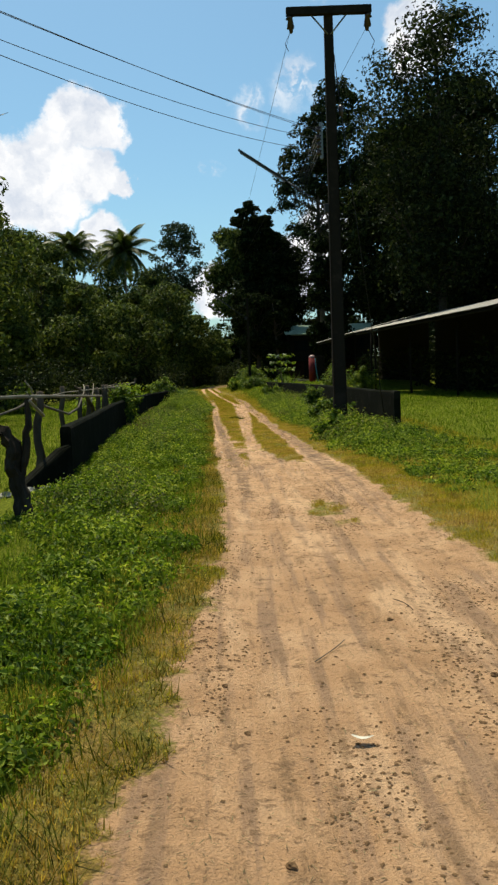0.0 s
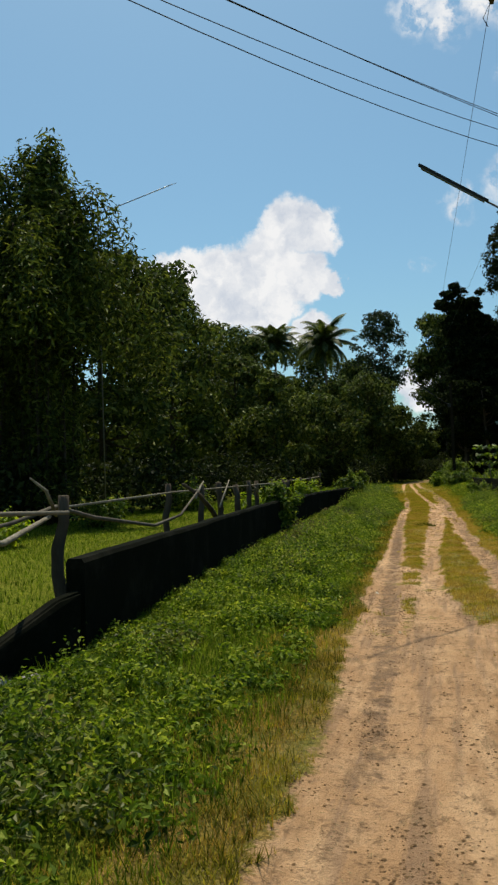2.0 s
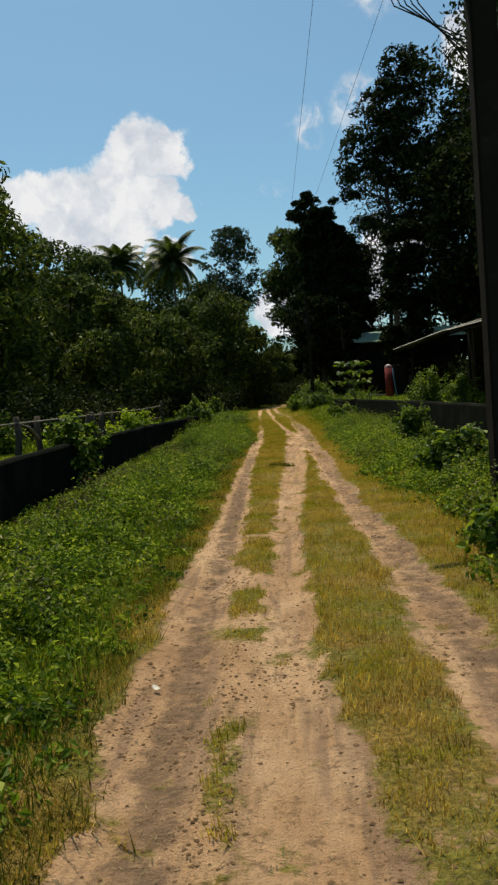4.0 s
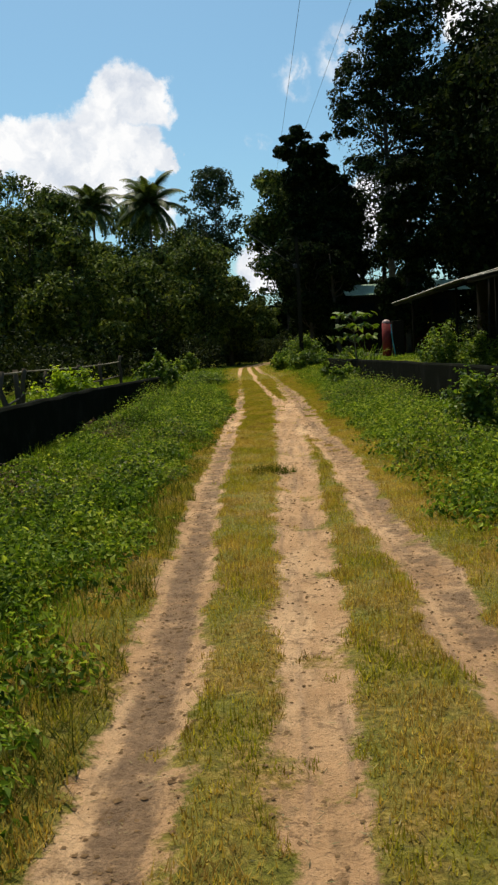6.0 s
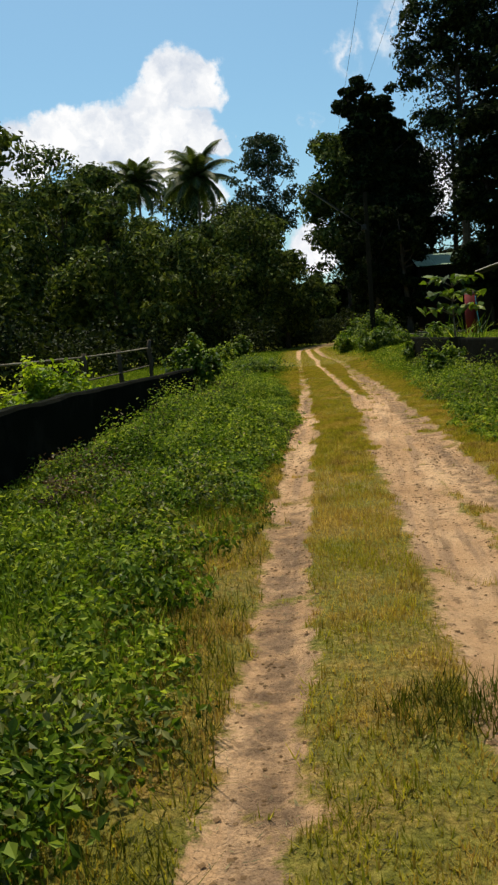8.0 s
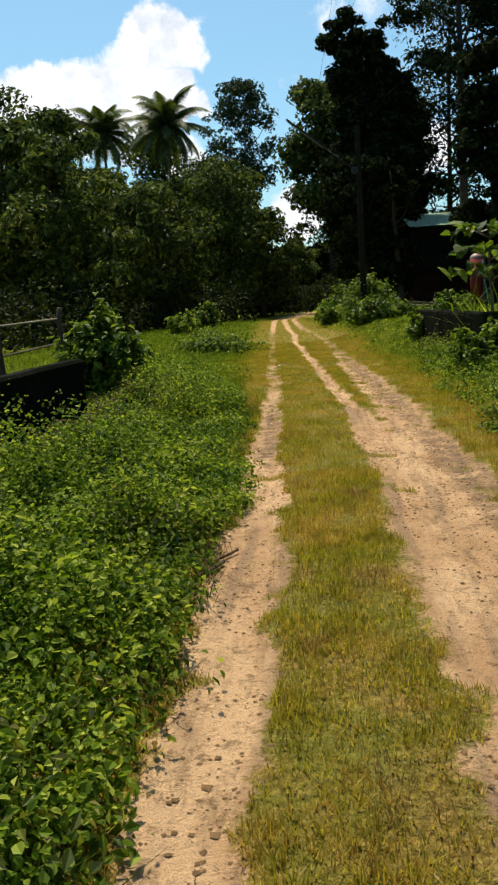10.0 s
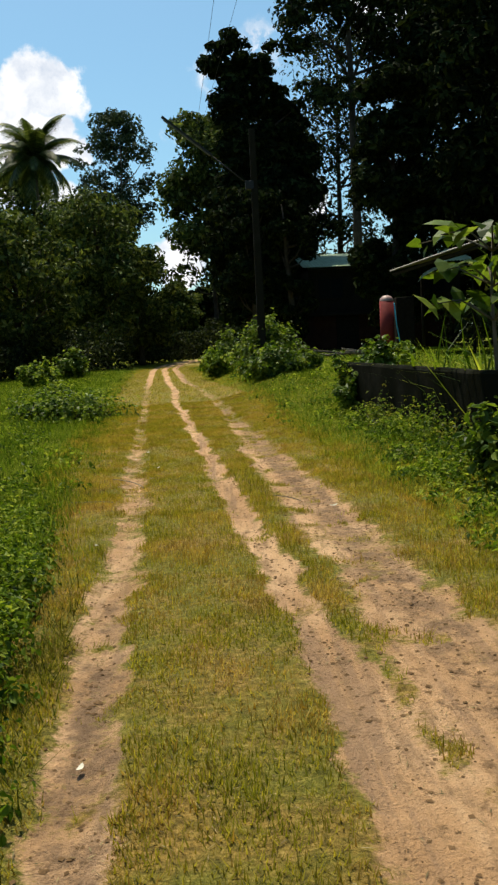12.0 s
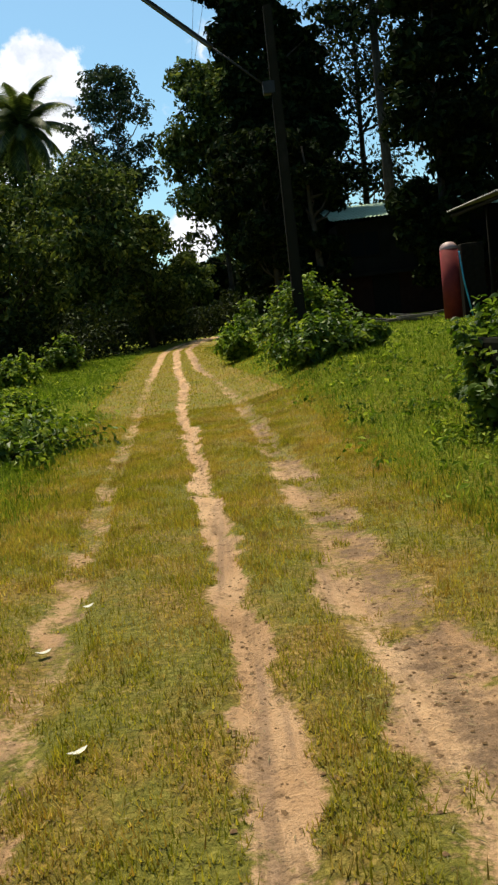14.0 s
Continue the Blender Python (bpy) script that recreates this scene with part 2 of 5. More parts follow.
# palest leaf tones also stand for sunlit leaves
TREE = leaf_mat("tree_leaf", (0.026, 0.042, 0.011), (0.095, 0.125, 0.028), (0.33, 0.35, 0.10), 0.6, 0.3, 0.12, 0.8)
# near-black leaf colours carry the shade of crowns seen against the sun
TREE_SHADED = leaf_mat("shaded_tree_leaf", (0.008, 0.012, 0.005), (0.017, 0.026, 0.009), (0.065, 0.08, 0.026), 0.75, 0.16, 0.03, 1.1)
TREE_TALL = leaf_mat("shaded_tall_leaf", (0.010, 0.015, 0.006), (0.03, 0.042, 0.013), (0.11, 0.125, 0.04), 0.65, 0.2, 0.08, 1.1)
TREE_OLIVE = leaf_mat("olive_tree_leaf", (0.032, 0.046, 0.011), (0.11, 0.14, 0.028), (0.34, 0.36, 0.09), 0.6, 0.32, 0.12, 0.8)
TREE_GREY = leaf_mat("grey_green_leaf", (0.025, 0.04, 0.022), (0.05, 0.075, 0.038), (0.10, 0.13, 0.06), 0.6, 0.25, 0.15)
PALM = leaf_mat("palm_leaf", (0.035, 0.05, 0.014), (0.09, 0.115, 0.03), (0.24, 0.25, 0.09), 0.5, 0.4, 0.25)
WEED = leaf_mat("weed_leaf", (0.038, 0.076, 0.008), (0.20, 0.29, 0.02), (0.58, 0.61, 0.10), 0.5, 0.5, 0.12, 3.0)
WEED_DULL = leaf_mat("dull_weed_leaf", (0.06, 0.075, 0.016), (0.17, 0.19, 0.03), (0.42, 0.36, 0.12), 0.5, 0.4, 0.25)
LIME = leaf_mat("lime_leaf", (0.22, 0.30, 0.012), (0.42, 0.52, 0.025), (0.58, 0.64, 0.06), 0.5, 0.6)
SHRUB = leaf_mat("shrub_leaf", (0.045, 0.085, 0.010), (0.17, 0.245, 0.022), (0.42, 0.47, 0.08), 0.45, 0.5, 0.25)
BROWN_LEAF = leaf_mat("withered_leaf", (0.06, 0.03, 0.02), (0.14, 0.08, 0.05), (0.32, 0.22, 0.13), 0.6, 0.3, 0.2)
TURF = turf_mat("dry_turf", 0.46, 0.60)
TURF_GREEN = turf_mat("green_turf", 0.34, 0.50)
VERGE = leaf_mat("verge_grass_blade", (0.05, 0.06, 0.009), (0.15, 0.145, 0.016), (0.38, 0.30, 0.065), 0.9, 0.5, 0.03, 4.0)
FIELD = leaf_mat("field_grass_blade", (0.055, 0.095, 0.009), (0.17, 0.245, 0.019), (0.36, 0.39, 0.06), 0.9, 0.6, 0.03)
STRAW = leaf_mat("dead_straw", (0.13, 0.085, 0.04), (0.27, 0.19, 0.09), (0.45, 0.34, 0.17), 0.7, 0.1, 0.2)
STEM_BROWN = leaf_mat("dead_stem", (0.06, 0.03, 0.018), (0.17, 0.085, 0.045), (0.36, 0.22, 0.12), 0.8, 0.2, 0.2)

# ---- mesh helpers ----


def mesh_from(name, verts, faces, mat, smooth=False):
    """A mesh from arrays: verts (n, 3), faces (m, 3 or 4)."""
    verts, faces = np.asarray(verts, np.float32), np.asarray(faces, np.int32)
    me = bpy.data.meshes.new(name)
    k = faces.shape[1]
    me.vertices.add(len(verts))
    me.vertices.foreach_set("co", verts.ravel())
    me.loops.add(faces.size)
    me.loops.foreach_set("vertex_index", faces.ravel())
    me.polygons.add(len(faces))
    me.polygons.foreach_set("loop_start", np.arange(0, faces.size, k, dtype=np.int32))
    me.polygons.foreach_set("use_smooth", np.full(len(faces), smooth))
    me.materials.append(mat)
    me.update(calc_edges=True)
    return me


def part(name, me, parent=None, label="", kind=""):
    """Links a mesh as one object, under a thing or a part where one is given."""
    ob = new(name, me)
    if parent is not None:
        ob.parent = parent
    return tagged(ob, label, kind=kind) if kind else tagged(ob, label)


def base(name, x, y, z, label, category, group="", kind=""):
    ob = new(name)
    ob.matrix_world = pose(x, y, z)
    return tagged(ob, label, category, group, kind)


def bm_mesh(name, bm, mat, smooth=False):
    me = bpy.data.meshes.new(name)
    bmesh.ops.recalc_face_normals(bm, faces=bm.faces)
    bm.to_mesh(me)
    bm.free()
    me.materials.append(mat)
    if smooth:
        me.polygons.foreach_set("use_smooth", np.ones(len(me.polygons), bool))
    return me


def box_bm(x0, y0, z0, x1, y1, z1, bevel=0.0, m=None, bm=None):
    bm = bm or bmesh.new()
    r = bmesh.ops.create_cube(bm, size=1.0, matrix=Matrix.LocRotScale(((x0 + x1) / 2, (y0 + y1) / 2, (z0 + z1) / 2), None, (x1 - x0, y1 - y0, z1 - z0)))
    if bevel:
        edges = list({e for v in r["verts"] for e in v.link_edges})
        bmesh.ops.bevel(bm, geom=edges, offset=bevel, segments=2, affect="EDGES", profile=0.6)
    if m is not None:
        bm.transform(m)
    return bm


def tube(points, radii, sides=8):
    """Verts and quads of a tapered tube along points, its ends closed to a point."""
    pts = np.asarray(points, float)
    radii = np.broadcast_to(np.asarray(radii, float), (len(pts),))
    d = np.gradient(pts, axis=0)
    d /= np.linalg.norm(d, axis=1)[:, None] + 1e-9
    ref = np.where(np.abs(d[:, 2:3]) > 0.9, np.array([[1.0, 0, 0]]), np.array([[0, 0, 1.0]]))
    u = np.cross(d, ref)
    u /= np.linalg.norm(u, axis=1)[:, None] + 1e-9
    v = np.cross(d, u)
    a = np.linspace(0, 2 * np.pi, sides, endpoint=False)
    ring = pts[:, None] + radii[:, None, None] * (u[:, None] * np.cos(a)[None, :, None] + v[:, None] * np.sin(a)[None, :, None])
    ring = np.concatenate([pts[:1, None].repeat(sides, 1), ring, pts[-1:, None].repeat(sides, 1)])
    n = len(ring)
    i, j = np.meshgrid(np.arange(n - 1), np.arange(sides), indexing="ij")
    k = (j + 1) % sides
    faces = np.stack([i * sides + j, i * sides + k, (i + 1) * sides + k, (i + 1) * sides + j], -1).reshape(-1, 4)
    return ring.reshape(-1, 3), faces


def join(pieces):
    verts, faces, at = [], [], 0
    for v, f in pieces:
        verts.append(v)
        faces.append(f + at)
        at += len(v)
    return np.concatenate(verts), np.concatenate(faces)


def unit(v):
    return v / (np.linalg.norm(v, axis=-1, keepdims=True) + 1e-9)


def oval_leaves(rng, centre, length, width, up=0.6, droop=0.1):
    """Six-cornered cupped leaves, four triangles each."""
    n = len(centre)
    normal = unit(rng.normal(size=(n, 3)) * (1 - up) + np.array([0, 0, 1.0]) * up)
    along = unit(np.cross(normal, rng.normal(size=(n, 3))))
    along = unit(along - np.array([0, 0, 1.0]) * droop)
    side = unit(np.cross(normal, along))
    normal = np.cross(along, side)
    L, W = np.broadcast_to(length, (n,))[:, None], np.broadcast_to(width, (n,))[:, None]
    ring = [(-0.5, 0, 0), (-0.22, 0.46, 0.2), (0.2, 0.42, 0.2), (0.5, 0, -0.1), (0.2, -0.42, 0.2), (-0.22, -0.46, 0.2)]
    v = np.stack([centre + along * L * a + side * W * b + normal * W * c for a, b, c in ring], 1)
    k = 6 * np.arange(n)[:, None]
    f = np.concatenate([k + np.array([q]) for q in ((0, 5, 1), (1, 5, 4), (1, 4, 2), (2, 4, 3))])
    return v.reshape(-1, 3), f


def leaves(rng, centre, length, width, up=0.5, droop=0.0, fold=0.25):
    """Rhombic folded leaves at the centres: up near 1 lays them flat to the sky."""
    n = len(centre)
    normal = unit(rng.normal(size=(n, 3)) * (1 - up) + np.array([0, 0, 1.0]) * up)
    along = unit(np.cross(normal, rng.normal(size=(n, 3))))
    along = unit(along - np.array([0, 0, 1.0]) * droop)
    side = unit(np.cross(normal, along))
    normal = np.cross(along, side)
    L, W = np.broadcast_to(length, (n,))[:, None], np.broadcast_to(width, (n,))[:, None]
    v = np.stack([centre - along * L / 2, centre + side * W / 2 + normal * W * fold, centre + along * L / 2, centre - side * W / 2 + normal * W * fold], 1)
    f = np.arange(4 * n).reshape(n, 4)
    f = np.concatenate([f[:, [0, 1, 2]], f[:, [0, 2, 3]]])
    return v.reshape(-1, 3), f


def facing_leaves(rng, centre, normal, length, width, broad=False):
    """Folded rhombic leaves that face along the given normals."""
    n = len(centre)
    along = unit(np.cross(normal, rng.normal(size=(n, 3))))
    side = np.cross(normal, along)
    L, W = length[:, None], width[:, None]
    v = np.stack([centre - along * L / 2, centre + side * W / 2 + normal * W * 0.2, centre + along * L / 2 - normal * L * 0.12, centre - side * W / 2 + normal * W * 0.2], 1)
    if not broad:
        f = np.arange(4 * n).reshape(n, 4)
        return v.reshape(-1, 3), np.concatenate([f[:, [0, 1, 2]], f[:, [0, 2, 3]]])
    ring = ((-0.5, 0, 0), (-0.25, 0.5, 0.18), (0.12, 0.46, 0.2), (0.5, 0, -0.22), (0.12, -0.46, 0.2), (-0.25, -0.5, 0.18))
    v = np.stack([centre + along * L * a + side * W * b + normal * W * c for a, b, c in ring], 1)
    k = 6 * np.arange(n)[:, None]
    return v.reshape(-1, 3), np.concatenate([k + np.array([q]) for q in ((0, 2, 1), (0, 3, 2), (0, 4, 3), (0, 5, 4))])


def blades(rng, root, height, width, lean=0.5, fine=False):
    """Bent grass blades of three triangles; fine ones of a single one."""
    n = len(root)
    a = rng.uniform(0, 2 * np.pi, n)
    out = np.stack([np.cos(a), np.sin(a), np.zeros(n)], 1)
    side = np.stack([-np.sin(a), np.cos(a), np.zeros(n)], 1)
    h, w = np.broadcast_to(height, (n,))[:, None], np.broadcast_to(width, (n,))[:, None]
    tilt = rng.uniform(0.1, 1.0, (n, 1)) * lean
    if fine:
        tip = root + out * h * tilt + np.array([0, 0, 1.0]) * h * (1 - 0.3 * np.minimum(tilt, 1.5))
        return np.stack([root - side * w / 2, root + side * w / 2, tip], 1).reshape(-1, 3), np.arange(3 * n).reshape(n, 3)
    z = np.array([0, 0, 1.0])
    mid = root + out * h * tilt * 0.45 + z * h * 0.6
    tip = root + out * h * tilt * 1.3 + z * h * (1 - 0.35 * tilt)
    v = np.stack([root - side * w / 2, root + side * w / 2, mid + side * w * 0.4, mid - side * w * 0.4, tip], 1).reshape(-1, 3)
    k = 5 * np.arange(n)[:, None]
    f = np.concatenate([k + np.array([[0, 1, 2]]), k + np.array([[0, 2, 3]]), k + np.array([[3, 2, 4]])])
    return v, f


def hashed(ix, iy, seed):
    h = (ix.astype(np.int64) * 374761393 + iy.astype(np.int64) * 668265263 + seed * 974711) & 0xFFFFFFFF
    h = ((h ^ (h >> 13)) * 1274126177) & 0xFFFFFFFF
    return ((h ^ (h >> 16)) & 0xFFFF) / 65535.0


def vnoise(x, y, scale, seed=0, octaves=3):
    """Value noise in 0..1, features about scale metres wide."""
    total, amp, norm = 0.0, 1.0, 0.0
    for o in range(octaves):
        u, v = np.asarray(x) / scale + 31.7 * o, np.asarray(y) / scale + 17.3 * o
        iu, iv = np.floor(u), np.floor(v)
        fu, fv = u - iu, v - iv
        fu, fv = fu * fu * (3 - 2 * fu), fv * fv * (3 - 2 * fv)
        a, b = hashed(iu, iv, seed + o), hashed(iu + 1, iv, seed + o)
        c, d = hashed(iu, iv + 1, seed + o), hashed(iu + 1, iv + 1, seed + o)
        total = total + amp * ((a + (b - a) * fu) * (1 - fv) + (c + (d - c) * fu) * fv)
        norm, amp, scale = norm + amp, amp * 0.5, scale * 0.5
    return total / norm


def smooth(v, lo, hi):
    t = np.clip((np.asarray(v, float) - lo) / (hi - lo), 0, 1)
    return t * t * (3 - 2 * t)


# ---- plan of the track ----
def line(*pairs):
    ys, xs = [p[0] for p in pairs], [p[1] for p in pairs]
    return lambda y: np.interp(y, ys, xs)


LEFT_RUT = line((-5, .25), (7, .22), (10.2, .07), (11.3, 0), (13.5, -.11), (16, -.2), (18.3, -.30), (22.4, -.47), (27.5, -.6), (32, -.75), (35, -.87), (38, -1.03), (42, -1.27), (56, -2.05), (70, -2.7), (80, -2.6), (95, -1.0))
MID_RUT = line((-5, .7), (9.3, .63), (11.2, .43), (16.2, .29), (20, .34), (22, .33), (26.6, .25), (29.4, .22), (31.3, .14), (33, .01), (35, -.16), (38.5, -.38), (43.4, -.7), (46, -.93), (51, -1.1), (56, -1.45), (70, -2.2), (80, -2.1), (95, -.5))
RIGHT_RUT = line((-5, 1.3), (8, 1.28), (11.3, 1.16), (13.6, 1.07), (20, .8), (22.6, .75), (25.8, .6), (30, .5), (33, .41), (36, .29), (38, .18), (39, .16), (41.3, .05), (46.7, -.2), (51, -.5), (56, -.95), (70, -1.7), (80, -1.6), (95, 0))
LEFT_EDGE = line((-5, -.4), (1.2, -.28), (2.5, -.16), (4, -.04), (5, 0), (12, -.13), (16, -.38), (20, -.55), (28, -.8), (32, -.95), (39, -1.3), (42, -1.5), (56, -2.35), (70, -3), (95, -1.4))
RIGHT_EDGE = line((-5, 1.75), (4, 1.66), (6, 1.6), (10.2, 1.45), (12.4, 1.3), (15.3, 1.13), (20, .95), (28, .75), (36, .5), (46, .0), (56, -.7), (70, -1.4), (95, .3))
LEFT_W = line((-5, .2), (9, .2), (13, .15), (18, .12), (24, .10), (28, .14), (31, .10), (33, .09), (38, .09), (44, .07), (56, .1), (95, .2))
MID_W = line((-5, .6), (8.5, .5), (10.5, .22), (12, .11), (16, .10), (18, .14), (22, .16), (25, .17), (28, .2), (31, .17), (33, .085), (36, .07), (45, .06), (56, .09), (95, .2))
RIGHT_W = line((-5, .25), (8.5, .22), (11, .17), (14, .12), (20, .12), (24, .15), (28, .2), (31, .2), (34, .2), (38, .19), (42, .11), (50, .07), (56, .1), (95, .2))

LEFT_WORN = line((-5, 1), (30, 1), (33, .82), (37, .74), (40, .5), (50, .42), (58, .9))
MID_WORN = line((-5, 1), (95, 1))
RIGHT_WORN = line((-5, 1), (33, 1), (37, .95), (40, .75), (46, .6), (50, .5), (58, .9))


def bare(x, y):
    """How bare of turf the track is: 1 open soil, 0 grown over."""
    wob = (vnoise(x, y, 0.9, 3) - 0.5) * 0.16 + (vnoise(x, y, 0.22, 9) - 0.5) * 0.20 + (vnoise(x, y, 0.07, 10) - 0.5) * 0.14
    out = np.zeros(np.broadcast(x, y).shape)
    for rut, w, worn in ((LEFT_RUT, LEFT_W, LEFT_WORN), (MID_RUT, MID_W, MID_WORN), (RIGHT_RUT, RIGHT_W, RIGHT_WORN)):
        d = np.abs(x + wob * 0.6 - rut(y)) / w(y)
        patch = 1 if rut is MID_RUT else 1 - 0.4 * smooth(y, 30, 34) * (1 - smooth(y, 52, 56)) * smooth(vnoise(x, y, 0.26, 77), 0.4, 0.62)
        out = np.maximum(out, patch * worn(y) * (1 - smooth(d, 0.6, 1.5)))
    wide = smooth(x + wob, LEFT_EDGE(y) - 0.05, LEFT_EDGE(y) + 0.12) * (1 - smooth(x + wob, RIGHT_EDGE(y) - 0.12, RIGHT_EDGE(y) + 0.08))
    open_y = 1 - smooth(y + wob * 6, 9.4, 11.0)
    mid_gap = (1 - smooth(y, 14.0, 17.0)) * smooth(vnoise(0.8 * x - 0.6 * y, 0.6 * x + 0.8 * y, 0.7, 19), 0.56, 0.70)
    left_half = 1 - smooth(x, MID_RUT(y) - 0.05, MID_RUT(y) + 0.02)
    out = np.maximum(out, wide * np.maximum(open_y, 0.9 * mid_gap * left_half))
    islands = smooth(vnoise(0.77 * x - 0.64 * y, 0.64 * x + 0.77 * y, 0.2, 23), 0.64, 0.78) * smooth(y, 7.5, 11)
    out = out * (1 - 0.6 * islands)
    tuft = 1 - smooth(np.hypot((x - 0.9) / 0.3, (y - 6.3) / 0.75), 0.5, 1.2)
    return np.clip(out - 0.75 * tuft * smooth(vnoise(x, y, 0.3, 21), 0.35, 0.6), 0, 1)


def mud(x, y):
    left = 1 - smooth(np.abs(x - LEFT_RUT(y) - 0.02), 0.03, 0.15)
    right = 1 - smooth(np.abs(x - RIGHT_RUT(y) - 0.05), 0.05, 0.2)
    left = left * (1 - 0.8 * smooth(y, 32, 35)) * (1 - 0.9 * smooth(y, 23.5, 25.5) * (1 - smooth(y, 29.5, 31)))
    return np.maximum(left, right * 0.8) * (0.5 + 0.5 * vnoise(x, y, 1.6, 40)) * (0.35 + 0.65 * smooth(y, 5, 10))


def rise(x, y):
    """The lie of the land: a bank beside the far pole, a low field beyond the wall."""
    bank = 0.46 * smooth(x, -0.5, 1.6) * smooth(y, 40.5, 48.0)
    field = -0.10 * (1 - smooth(x, -3.6, -2.6)) * (1 - smooth(y, 36, 44))
    return bank + field + 0.05 * (vnoise(x, y, 3.5, 5) - 0.5) * smooth(np.abs(x - MID_RUT(y)), 0.8, 2.0)


def road_z(x, y):
    z = rise(x, y)
    for rut, w in ((LEFT_RUT, LEFT_W), (MID_RUT, MID_W), (RIGHT_RUT, RIGHT_W)):
        z = z - 0.022 * (1 - smooth(np.abs(x - rut(y)) / w(y), 0.4, 1.5))
    return z + 0.018 * (vnoise(x, y, 0.45, 8) - 0.5) + 0.022 * (vnoise(x, y, 0.16, 12) - 0.5) * bare(x, y)


def grid(xs, ys, zf):
    X, Y = np.meshgrid(xs, ys, indexing="ij")
    v = np.stack([X, Y, zf(X, Y)], -1).reshape(-1, 3)
    n, m = X.shape
    i, j = np.meshgrid(np.arange(n - 1), np.arange(m - 1), indexing="ij")
    f = np.stack([i * m + j, (i + 1) * m + j, (i + 1) * m + j + 1, i * m + j + 1], -1).reshape(-1, 4)
    return v, f


# ---- ground and road ----
ROAD_HALF = 1.55


def on_road(x, y):
    mid = (LEFT_EDGE(y) + RIGHT_EDGE(y)) / 2
    return (1 - smooth(np.abs(x - mid), ROAD_HALF - 0.45, ROAD_HALF - 0.1)) * (1 - smooth(y, 92, 95)) * smooth(y, -4.5, -3)


xs = np.concatenate([[-1500, -700, -300, -120, -60], np.arange(-30, -6, 1.5), np.arange(-6, 6, 0.2), np.arange(6, 30.1, 1.5), [60, 120, 300, 700, 1500]])
ys = np.concatenate([[-1500, -500, -150, -50], np.arange(-20, -5, 2.0), np.arange(-5, 60, 0.25), np.arange(60, 120, 1.0), [150, 220, 400, 800, 1600]])
v, f = grid(xs, ys, lambda x, y: rise(x, y) - 0.10 * on_road(x, y))
tagged(part("ground", mesh_from("ground", v, f, GROUND, True)), "rough green grassland on either side of the track", "ground", kind="structure")

us, ys = np.arange(-ROAD_HALF, ROAD_HALF + 0.01, 0.05), np.arange(-4.0, 94.0, 0.075)
v, f = grid(us, ys, lambda u, y: 0 * u)
mid = (LEFT_EDGE(v[:, 1]) + RIGHT_EDGE(v[:, 1])) / 2
fade = smooth(np.abs(v[:, 0]), ROAD_HALF - 0.35, ROAD_HALF)
v[:, 0] += mid
v[:, 2] = road_z(v[:, 0], v[:, 1]) - 0.13 * fade
me = mesh_from("dirt_road", v, f, ROAD, True)
for key, values in (("bare", bare(v[:, 0], v[:, 1])), ("mud", mud(v[:, 0], v[:, 1]))):
    me.attributes.new(key, "FLOAT", "POINT").data.foreach_set("value", values.astype(np.float32))
tagged(part("road", me), "sandy dirt track with wheel ruts and worn turf between them", "dirt road", kind="structure")

# ---- walls ----
def wall_run(name, points, top, thick, mat, label, cap=0.0, seed=0):
    """A low wall along plan points, its crest worn and uneven; one panel between each two points."""
    rng = np.random.default_rng(seed)
    ob = base(name, points[0][0], points[0][1], 0, label, "wall", kind="structure")
    for (ax, ay), (bx, by) in zip(points, points[1:]):
        length = math.hypot(bx - ax, by - ay)
        n = max(2, int(length / 0.25))
        t = np.linspace(0, 1, n)
        nx, ny = -(by - ay) / length, (bx - ax) / length
        cx, cy = ax + (bx - ax) * t, ay + (by - ay) * t
        crest = top + 0.03 * (vnoise(cx, cy, 0.7, seed) - 0.5) + 0.015 * (vnoise(cx, cy, 0.2, seed + 3) - 0.5)
        g = rise(cx, cy) - 0.25
        prof = []
        for side, z in ((1, g), (1, crest - 0.03), (0.75, crest), (-0.75, crest), (-1, crest - 0.03), (-1, g)):
            off = side * thick / 2 + 0.008 * (vnoise(cx, cy, 0.35, seed + 7 + int(side * 4)) - 0.5)
            prof.append(np.stack([cx + nx * off - points[0][0], cy + ny * off - points[0][1], z], -1))
        ring = np.stack(prof, 1)
        m = ring.shape[1]
        i, j = np.meshgrid(np.arange(n - 1), np.arange(m), indexing="ij")
        k = (j + 1) % m
        f = np.stack([i * m + j, i * m + k, (i + 1) * m + k, (i + 1) * m + j], -1).reshape(-1, 4)
        ends = np.array([[0, 1, 4, 5], [1, 2, 3, 4]])
        f = np.concatenate([f, ends[:, ::-1], ends + (n - 1) * m])
        part("panel", mesh_from("wall_panel", ring.reshape(-1, 3), f, mat), ob)
        if cap:
            bm = box_bm(-0.11, -0.11, -0.3, 0.11, 0.11, top + 0.02, 0.012, pose(ax - points[0][0], ay - points[0][1], 0, 0, 0, math.degrees(math.atan2(by - ay, bx - ax))))
            part("pillar", bm_mesh("wall_pillar", bm, mat), ob)
    return ob


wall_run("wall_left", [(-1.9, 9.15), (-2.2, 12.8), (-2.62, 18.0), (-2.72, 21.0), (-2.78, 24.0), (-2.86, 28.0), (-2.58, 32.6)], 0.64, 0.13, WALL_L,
         "low mossy concrete wall coloured shade-black beside the weeds", seed=4)
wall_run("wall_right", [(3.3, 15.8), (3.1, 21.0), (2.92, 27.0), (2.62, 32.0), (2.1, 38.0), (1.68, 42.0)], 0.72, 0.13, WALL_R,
         "low stained concrete wall coloured shade-dark along the plot", seed=9)


